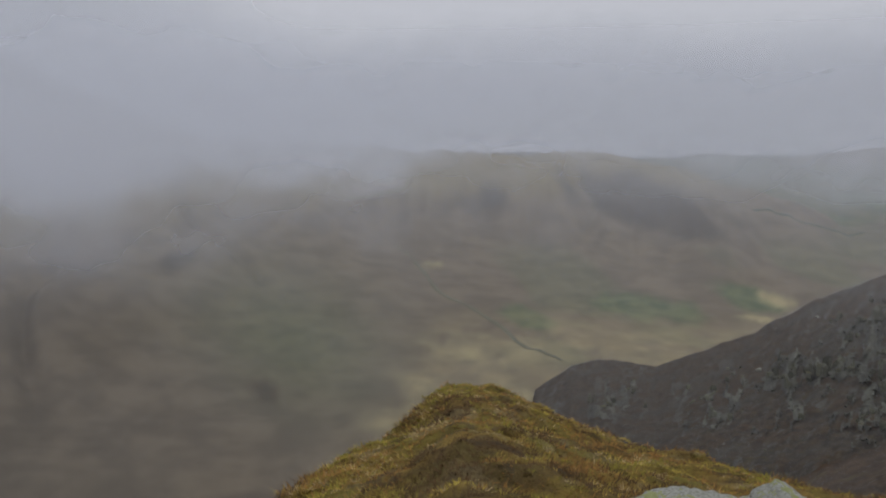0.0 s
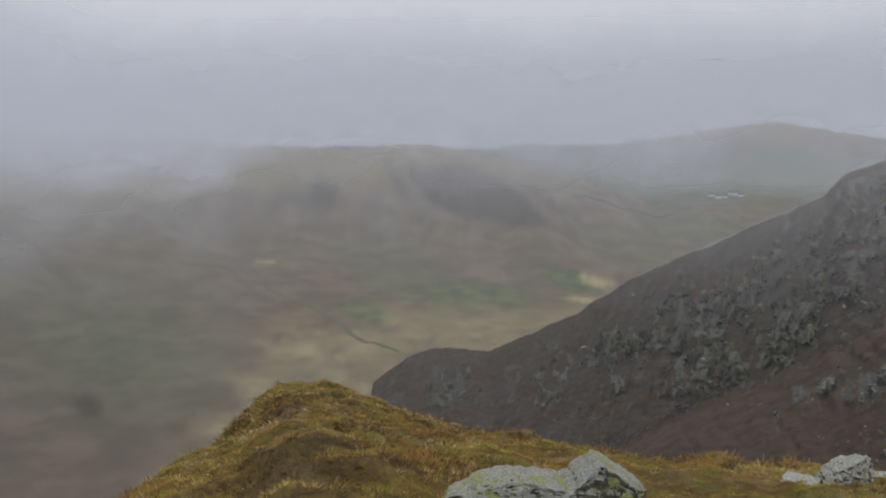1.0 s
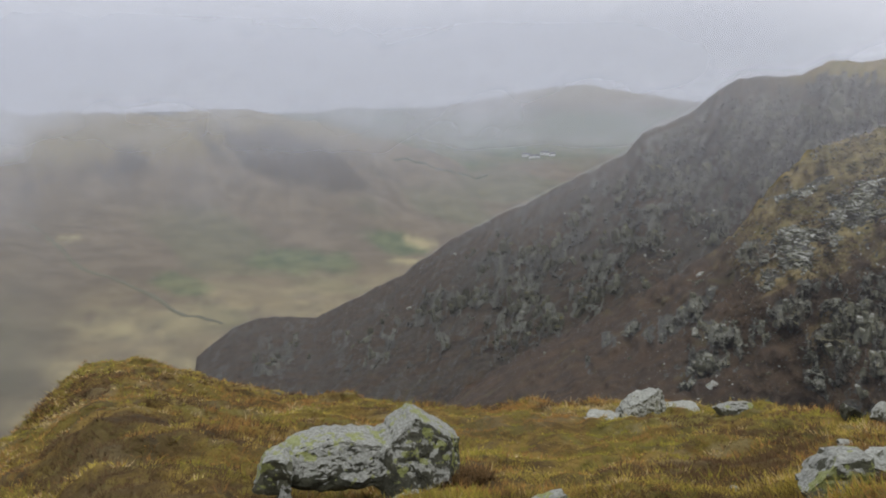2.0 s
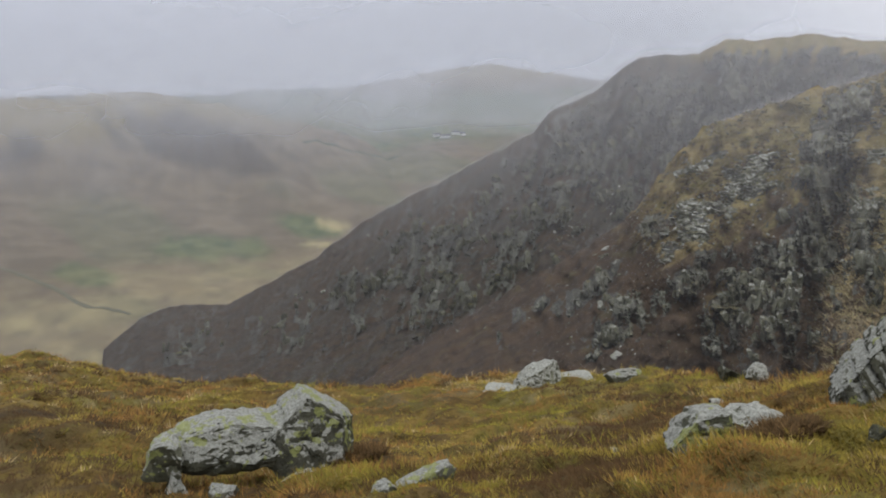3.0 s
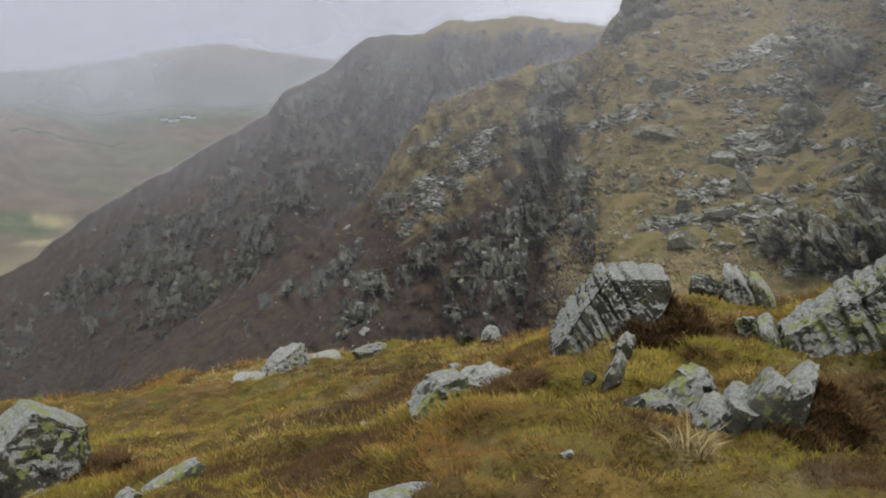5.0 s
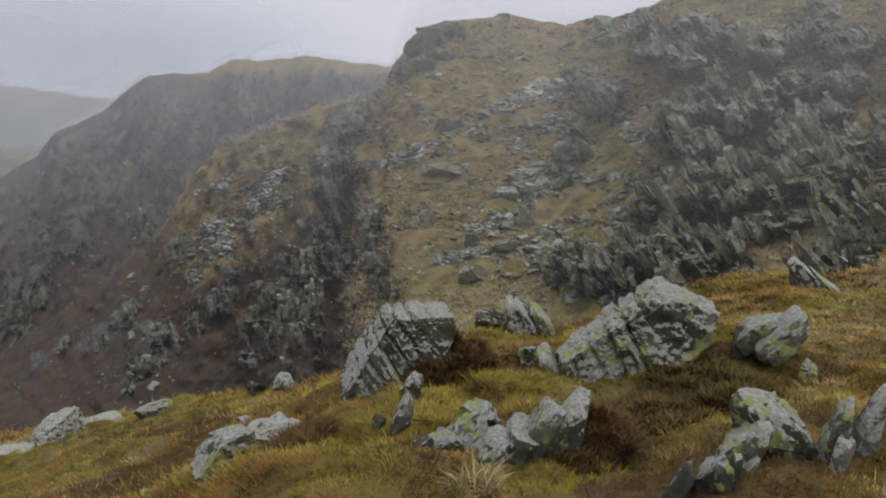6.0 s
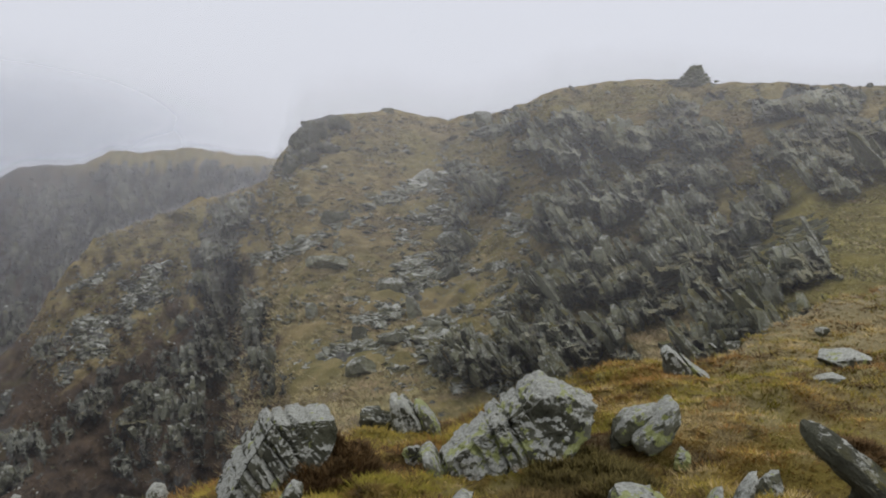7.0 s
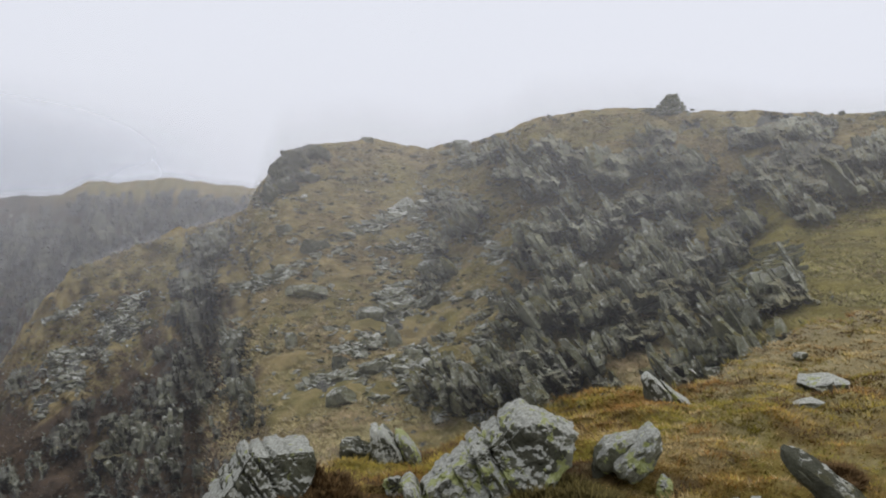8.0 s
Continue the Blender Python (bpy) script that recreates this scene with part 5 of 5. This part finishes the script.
# cairn of piled stones on the top
top = place(np.float64(84.4), np.float64(4.80), np.float64(60.6))
cairn = tagged(new("cairn"), "cairn of piled grey stones on the skyline", "cairn")
cairn.matrix_basis = pose(*top, 0, 0, -84.4) @ Matrix.Diagonal((1.45, 1.3, 1.25, 1))
CHIP_MESH = [mesh_of("stone", v, f, CRAG) for v, f in CHIPS]
v, f = GLOBE[4]
v = v * (1 + 0.10 * fbm(v[:, 0] * 3, v[:, 1] * 3, v[:, 2] * 3, 3, 531)[:, None])
h = np.clip(v[:, 2:] * 0.5 + 0.5, 0, 1)
v = np.concatenate([v[:, :2] * (0.86 - 0.62 * h ** 0.8) / np.maximum(np.hypot(v[:, :1], v[:, 1:2]), 0.55) + (0.12, 0) * h, 1.22 * h - 0.35], 1)
core = new("core", mesh_of("core", v, f, CRAG))
core.parent = cairn
for j in range(64):
    h = (j / 64) ** 1.1
    a = 2.4 * j
    half = 0.84 * (1 - 0.78 * h ** 0.85)
    ob = new("stone", CHIP_MESH[rnd.randint(16)])
    w = rnd.uniform(0.26, 0.46) * (1 - 0.3 * h)
    ob.matrix_basis = pose(half * math.cos(a) + 0.14 * h, half * math.sin(a), 1.0 * h - 0.12, rnd.uniform(-14, 14), rnd.uniform(-14, 14), rnd.uniform(0, 360)) @ Matrix.Diagonal((w, w, w * 1.2, 1))
    ob.parent = cairn

for x, w in ((-1.45, 0.3), (-1.15, 0.42), (-0.95, 0.5), (1.05, 0.35), (-0.75, 0.55)):
    ob = new("stone", CHIP_MESH[rnd.randint(16)])
    ob.matrix_basis = pose(x, rnd.uniform(-0.3, 0.3), 0.02, 0, 0, rnd.uniform(0, 360)) @ Matrix.Diagonal((w, w, w * 1.1, 1))
    ob.parent = cairn

# ---- grass ----


def grass_material():
    n = Nodes("grass")
    tint = n.attr("tint").outputs["Color"]
    return n.finish(n.mix(n.step(n.noise(3.0, 3), 0.3, 0.7), tint, n.mix(0.35, tint, (0.05, 0.035, 0.015))), 0.8, 0.1)


GRASS = grass_material()
SHADES = np.array([(0.47, 0.325, 0.085), (0.41, 0.315, 0.065), (0.26, 0.225, 0.042), (0.34, 0.185, 0.056), (0.120, 0.072, 0.034), (0.54, 0.41, 0.20), (0.29, 0.25, 0.042)])


def blades(name, x, y, z, height, width, lean, tint, per, rnd, plain=False):
    """Tufts of grass at the points given: per blades in each, every blade a bent strip of three faces."""
    n = len(x)
    k = n * per
    rep = lambda q: np.repeat(q, per)
    a = rnd.uniform(0, 2 * np.pi, k)
    spread = rep(height) * rnd.uniform(0.0, 2.2 if plain else 0.45, k)
    bx, by = rep(x) + spread * np.cos(a), rep(y) + spread * np.sin(a)
    bz = rep(z) - 0.01
    h = rep(height) * rnd.uniform(0.55, 1.2, k)
    out = rep(lean) * h * rnd.uniform(0.3, 1.2, k)
    w = rep(width) * rnd.uniform(0.6, 1.3, k)
    dx, dy = np.cos(a), np.sin(a)
    sx, sy = -dy * w * 0.5, dx * w * 0.5
    base = np.stack([bx, by, bz], -1)
    side = np.stack([sx, sy, 0 * sx], -1)
    mid = base + np.stack([dx * out * 0.35, dy * out * 0.35, h * 0.6], -1)
    tip = base + np.stack([dx * out, dy * out, h], -1)
    if plain:
        v, faces, per_blade = np.stack([base - side, base + side, tip], 1), [[0, 1, 2]], 3
    else:
        v, faces, per_blade = np.stack([base - side, base + side, mid - side * 0.8, mid + side * 0.8, tip], 1), [[0, 1, 3], [0, 3, 2], [2, 3, 4]], 5
    v = v.reshape(-1, 3)
    tri = ((np.arange(k) * per_blade)[:, None, None] + np.array(faces)[None]).reshape(-1, 3)
    me = bpy.data.meshes.new(name)
    me.vertices.add(len(v))
    me.vertices.foreach_set("co", v.reshape(-1).astype(np.float32))
    me.loops.add(tri.size)
    me.loops.foreach_set("vertex_index", tri.reshape(-1).astype(np.int32))
    me.polygons.add(len(tri))
    me.polygons.foreach_set("loop_start", np.arange(0, tri.size, 3, dtype=np.int32))
    me.update(calc_edges=True)
    col = np.repeat(tint, per, 0) * rnd.uniform(0.7, 1.3, (k, 1))
    col = np.repeat(np.concatenate([col, np.ones((k, 1))], 1), per_blade, 0)
    layer = me.color_attributes.new("tint", "FLOAT_COLOR", "POINT")
    layer.data.foreach_set("color", col.reshape(-1).astype(np.float32))
    me.materials.append(GRASS)
    return me


def sward(x, y, rnd):
    """Colours of the grass: patches of gold, olive, moss, russet and brown."""
    p = fbm(x * 1.7, y * 1.7, 0, 4, 601)
    q = fbm(x * 1.0, y * 1.0, 4, 4, 603)
    s = fbm(x * 3.6, y * 3.6, 8, 2, 605)
    east = smooth(2.8, 5.0, x) * smooth(1.6, 0.4, y)
    north = smooth(4.0, 8.0, y)
    w = np.stack([0.6 + 0 * p, np.exp(2.0 * p), 0.5 * np.exp(3.0 * q), (0.6 + 0.6 * north) * np.exp(-3.0 * p + s), (0.8 + 0.5 * north) * np.exp(-3.6 * q - s), (0.12 + 1.0 * east + 0.3 * north) * np.exp(1.8 * s), 0.26 * np.exp(4.0 * fbm(x * 1.3, y * 1.3, 12, 3, 607))], -1) + 0.02
    brown, rust, green, pale = (growth(x, y, q, k) for q, k in ((BROWN, 641), (RUST, 643), (GREEN, 645), (PALE_GRASS, 647)))
    w = w * np.exp(np.stack([0.3 * pale, 0.8 * green, 1.2 * green - 0.8 * rust, 2.0 * rust, 4.4 * brown + 0.4 * rust, 2.4 * pale - 1.5 * brown, 2.6 * green], -1))
    w = w / w.sum(1, keepdims=True)
    pick = (rnd.uniform(size=(len(x), 1)) > np.cumsum(w, 1)).sum(1).clip(0, 6)
    return SHADES[pick] * (1.0 + 0.05 * east)[:, None]


rg = np.random.RandomState(9)
count = 52000
az = rg.uniform(-22, 100, count)
r = keyed(az, LIP, 1) * np.sqrt(rg.uniform(0.02, 1.02, count))
keep = r > 1.3
az, r = az[keep], r[keep]
x, y = EYE0[0] + r * np.sin(np.radians(az)), EYE0[1] + r * np.cos(np.radians(az))
z = near_ground(x, y)
height = (0.016 + 0.030 * rg.uniform(size=len(x)) ** 5) * (0.6 + 0.4 * smooth(2.0, 4.5, r)) * (1 + 0.4 * fbm(x * 0.8, y * 0.8, 2, 2, 611))
tagged(new("grass", blades("grass", x, y, z, height, 0.003 + 0.0008 * r, 1.7 + 0 * x, sward(x, y, rg), 14, rg, True)), "wet ochre, olive and russet mountain grass", "grass", kind="stuff")

count = 56000
az = rg.uniform(-12, 100, count)
r = 1.3 + (3.4 + 3.6 * smooth(60, 80, az)) * rg.uniform(0, 1, count) ** 0.8
x, y = EYE0[0] + r * np.sin(np.radians(az)), EYE0[1] + r * np.cos(np.radians(az))
z = near_ground(x, y)
height = (0.016 + 0.022 * rg.uniform(size=count) ** 2) * (0.6 + 0.4 * smooth(2.0, 4.5, r)) * (1 + 0.4 * fbm(x * 1.8, y * 1.8, 2, 2, 613))
tagged(new("moss", blades("moss", x, y, z, height, 0.003 + 0.0006 * r, 1.6 + 0 * x, sward(x, y, rg) * np.array((0.97, 0.95, 0.85)), 10, rg, True)), "short mossy turf between the grass tufts", "moss", kind="stuff")


def bush(name, az, r, spread, height, tint, label, per=8, count=1300, lean=1.2):
    rb = np.random.RandomState(int(az * 10))
    a, q = rb.uniform(0, 6.283, count), np.sqrt(rb.uniform(0, 1, count))
    cx, cy, _ = stand(az, r)
    x, y = cx + spread * q * np.cos(a), cy + spread * 0.8 * q * np.sin(a)
    z = near_ground(x, y)
    if "heather" in name:
        dome = height * (1.0 - q * q) * (0.75 + 0.5 * fbm(x * 6, y * 6, 0, 3, 631))
        z = z + np.maximum(dome, 0) * rb.uniform(0.0, 1.0, count) ** 0.5
        h = 0.045 * rb.uniform(0.6, 1.4, count)
    else:
        h = height * (1.05 - 0.7 * q * q) * rb.uniform(0.7, 1.2, count)
    cz = float(near_ground(cx, cy))
    base = tagged(new(name), label, "shrub" if "heather" in name else "grass")
    base.matrix_basis = pose(cx, cy, cz)
    me = blades("foliage", x - cx, y - cy, z - cz, h, 0.006 + 0 * x, lean + 0 * x, np.array(tint) * rb.uniform(0.5, 1.5, (count, 1)), per, rb)
    new("foliage", me).parent = base
    few = slice(0, max(8, count // 30))
    stems = blades("stems", (x - cx)[few] * 0.8, (y - cy)[few] * 0.8, near_ground(x, y)[few] - cz, 0.8 * height + 0 * x[few], 0.006 + 0 * x[few], 0.7 + 0 * x[few], np.array(tint) * 0.6 * np.ones((len(x[few]), 1)), 2, rb)
    new("stems", stems).parent = base
    return base


RUSSET, MOSSY, STRAW = (0.16, 0.098, 0.042), (0.13, 0.105, 0.034), (0.42, 0.33, 0.16)
bush("heather_clump", 61.9, 4.78, 0.36, 0.24, RUSSET, "russet brown heather beside the ribbed rock", count=1900)
bush("heather_clump", 72.6, 3.65, 0.27, 0.08, RUSSET, "russet brown heather beside a split rock")
bush("heather_clump", 80.2, 4.6, 0.47, 0.13, MOSSY, "dark green heather under the boulder", count=1900)
bush("heather_clump", 77.0, 4.2, 0.39, 0.08, (0.15, 0.105, 0.04), "low brown heather before the boulder")
bush("heather_clump", 51.5, 3.9, 0.21, 0.05, RUSSET, "low russet heather beside a lichened rock")
bush("heather_clump", 96.0, 5.4, 0.20, 0.07, RUSSET, "dark brown heather behind a slate blade")
bush("heather_clump", 20.6, 5.2, 0.29, 0.12, RUSSET, "dark brown heather at the boulder's end")
bush("straw_tussock", 64.9, 3.15, 0.09, 0.11, STRAW, "pale straw-coloured tussock of long grass", count=26, per=12, lean=1.5)
bush("straw_tussock", 73.0, 6.2, 0.10, 0.15, STRAW, "pale straw-coloured tussock of long grass", count=22, per=12, lean=1.4)

# tufts on the hillside across the hollow
count = 46000
az, e = rg.uniform(41, 99, count), rg.uniform(-21, 4.6, count)
ok = (e < keyed(az, SPUR, 3) - 0.15) & (e > spur_foot(az) + 0.5) & (rg.uniform(size=count) > 0.85 * outcrop(az, e)) & (rg.uniform(size=count) > 0.7 * scree(az, e))
az, e = az[ok], e[ok]
p = place(az, e, spur_at(az, e))
r = np.hypot(p[:, 0] - EYE0[0], p[:, 1] - EYE0[1])
tint = sward(p[:, 0] * 0.5, p[:, 1] * 0.5, rg)
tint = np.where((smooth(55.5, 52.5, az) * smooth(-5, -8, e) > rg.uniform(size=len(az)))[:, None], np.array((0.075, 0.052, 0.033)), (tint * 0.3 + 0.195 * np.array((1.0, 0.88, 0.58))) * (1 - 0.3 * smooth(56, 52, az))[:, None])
fresh = (smooth(86, 91, az) * smooth(1.0, -3.0, e) * 0.7 > rg.uniform(size=len(az)))
tint = np.where(fresh[:, None], np.array((0.25, 0.225, 0.075)), tint) * 1.5
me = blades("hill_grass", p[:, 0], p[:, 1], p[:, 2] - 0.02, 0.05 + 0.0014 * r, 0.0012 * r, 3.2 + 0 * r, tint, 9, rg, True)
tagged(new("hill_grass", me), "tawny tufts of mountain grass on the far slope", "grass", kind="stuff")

# ---- far things in the valley ----


def water_material():
    n = Nodes("water")
    n.bump(n.noise(0.6, 3), 0.1, 0.1)
    return n.finish((0.30, 0.32, 0.34), 0.08, 0.8)


a = np.linspace(0, 2 * math.pi, 48, endpoint=False)
spot = place(np.float64(3.4), np.float64(0), np.float64(2060.0))
ring = np.stack([spot[0] + 40 * np.cos(a) * (1 + 0.12 * np.sin(3 * a)), spot[1] + 70 * np.sin(a) * (1 + 0.1 * np.cos(2 * a)), 0 * a], -1)
ring[:, 2] = float(valley(ring[:, 0], ring[:, 1]).max()) + 3
tagged(new("tarn", mesh_of("tarn", np.concatenate([ring, ring - (0, 0, 40)]), [list(range(48))] + [[i, i + 48, (i + 1) % 48 + 48, (i + 1) % 48] for i in range(48)], water_material())), "pale mountain tarn glinting on a far hill", "lake", kind="structure")


def plaster():
    n = Nodes("whitewash")
    return n.finish(n.mix(n.step(n.noise(0.8, 3), 0.4, 0.7), (0.75, 0.75, 0.72), (0.82, 0.82, 0.8)), 0.8)


def roof_slate():
    n = Nodes("roof_slate")
    return n.finish(n.mix(n.noise(1.2, 3), (0.08, 0.08, 0.09), (0.16, 0.16, 0.17)), 0.7)


WHITEWASH, ROOF = plaster(), roof_slate()


def farmhouse(az, r, length, turn):
    spot = place(np.float64(az), np.float64(0), np.float64(r))
    z = float(valley(spot[0], spot[1])) - 1.0
    house = tagged(new("farmhouse"), "white farmhouse with a grey roof on green fields", "house", "farmhouses in the valley")
    house.matrix_basis = pose(spot[0], spot[1], z, 0, 0, turn)
    w, h, g = 5.0, 8.0, 12.0
    x = length / 2
    v = [(sx * x, sy * w, zz) for zz in (0, h) for sx in (-1, 1) for sy in (-1, 1)] + [(-x, 0, g), (x, 0, g)]
    f = [(0, 1, 5, 4), (3, 2, 6, 7), (2, 0, 4, 6), (1, 3, 7, 5), (4, 5, 8), (7, 6, 9)]
    new("wall", mesh_of("wall", v, f, WHITEWASH)).parent = house
    k = 0.6
    v = [(sx * (x + k), sy * (w + k), h - 0.5) for sx in (-1, 1) for sy in (-1, 1)] + [(-x - k, 0, g + 0.3), (x + k, 0, g + 0.3)]
    new("roof", mesh_of("roof", v, [(0, 2, 5, 4), (3, 1, 4, 5), (1, 0, 4), (2, 3, 5)], ROOF)).parent = house


for az, r, length, turn in ((21.2, 2480, 16, 20), (27.6, 2430, 22, -25), (28.2, 2400, 30, -20), (28.9, 2440, 24, -40), (29.4, 2420, 14, 10)):
    farmhouse(az, r, length, turn)


def field_line(name, label, ends, width, height, colour, bend, count=40, rise=0.4):
    """A wall, hedge or stream bed that follows the valley floor between places given as azimuth and distance."""
    n = Nodes(name)
    n.finish(n.mix(n.noise(0.05, 4), colour, tuple(1.5 * c for c in colour)), 0.95)
    q = np.linspace(0, 1, count)
    az = np.interp(q, np.linspace(0, 1, len(ends)), [k[0] for k in ends])
    r = np.interp(q, np.linspace(0, 1, len(ends)), [k[1] for k in ends]) + bend * vnoise(q * 7, 0.5, 0, 801)
    p = place(az, 0 * az, r)
    p[:, 2] = valley(p[:, 0], p[:, 1])
    t = np.gradient(p[:, :2], axis=0)
    t /= np.linalg.norm(t, axis=1, keepdims=True)
    side = np.stack([-t[:, 1], t[:, 0], 0 * q], -1) * (width * (1 + 0.4 * vnoise(q * 23, 1.5, 0, 803)))[:, None] / 2
    up = np.array((0, 0, height)) * (1 + 0.5 * vnoise(q * 31, 2.5, 0, 805))[:, None]
    P = np.stack([p - side - (0, 0, 2), p - side * 0.7 + up, p + side * 0.7 + up, p + side - (0, 0, 2)], 0)
    me = sheet(name, P)
    me.materials.append(n.m)
    return tagged(new(name, me), label, name.split("_")[-1], kind="structure")


field_line("valley_stream", "dark winding stream bank along the valley floor", [(-5.6, 1560), (-2.5, 1330), (1.0, 1190), (4.0, 1080), (6.4, 1020)], 11, 0.3, (0.12, 0.115, 0.075), 22)
field_line("field_hedge", "dark hedge between green fields", [(18.5, 1900), (21.5, 1960), (25.0, 2050)], 6, 2.5, (0.08, 0.095, 0.06), 20)
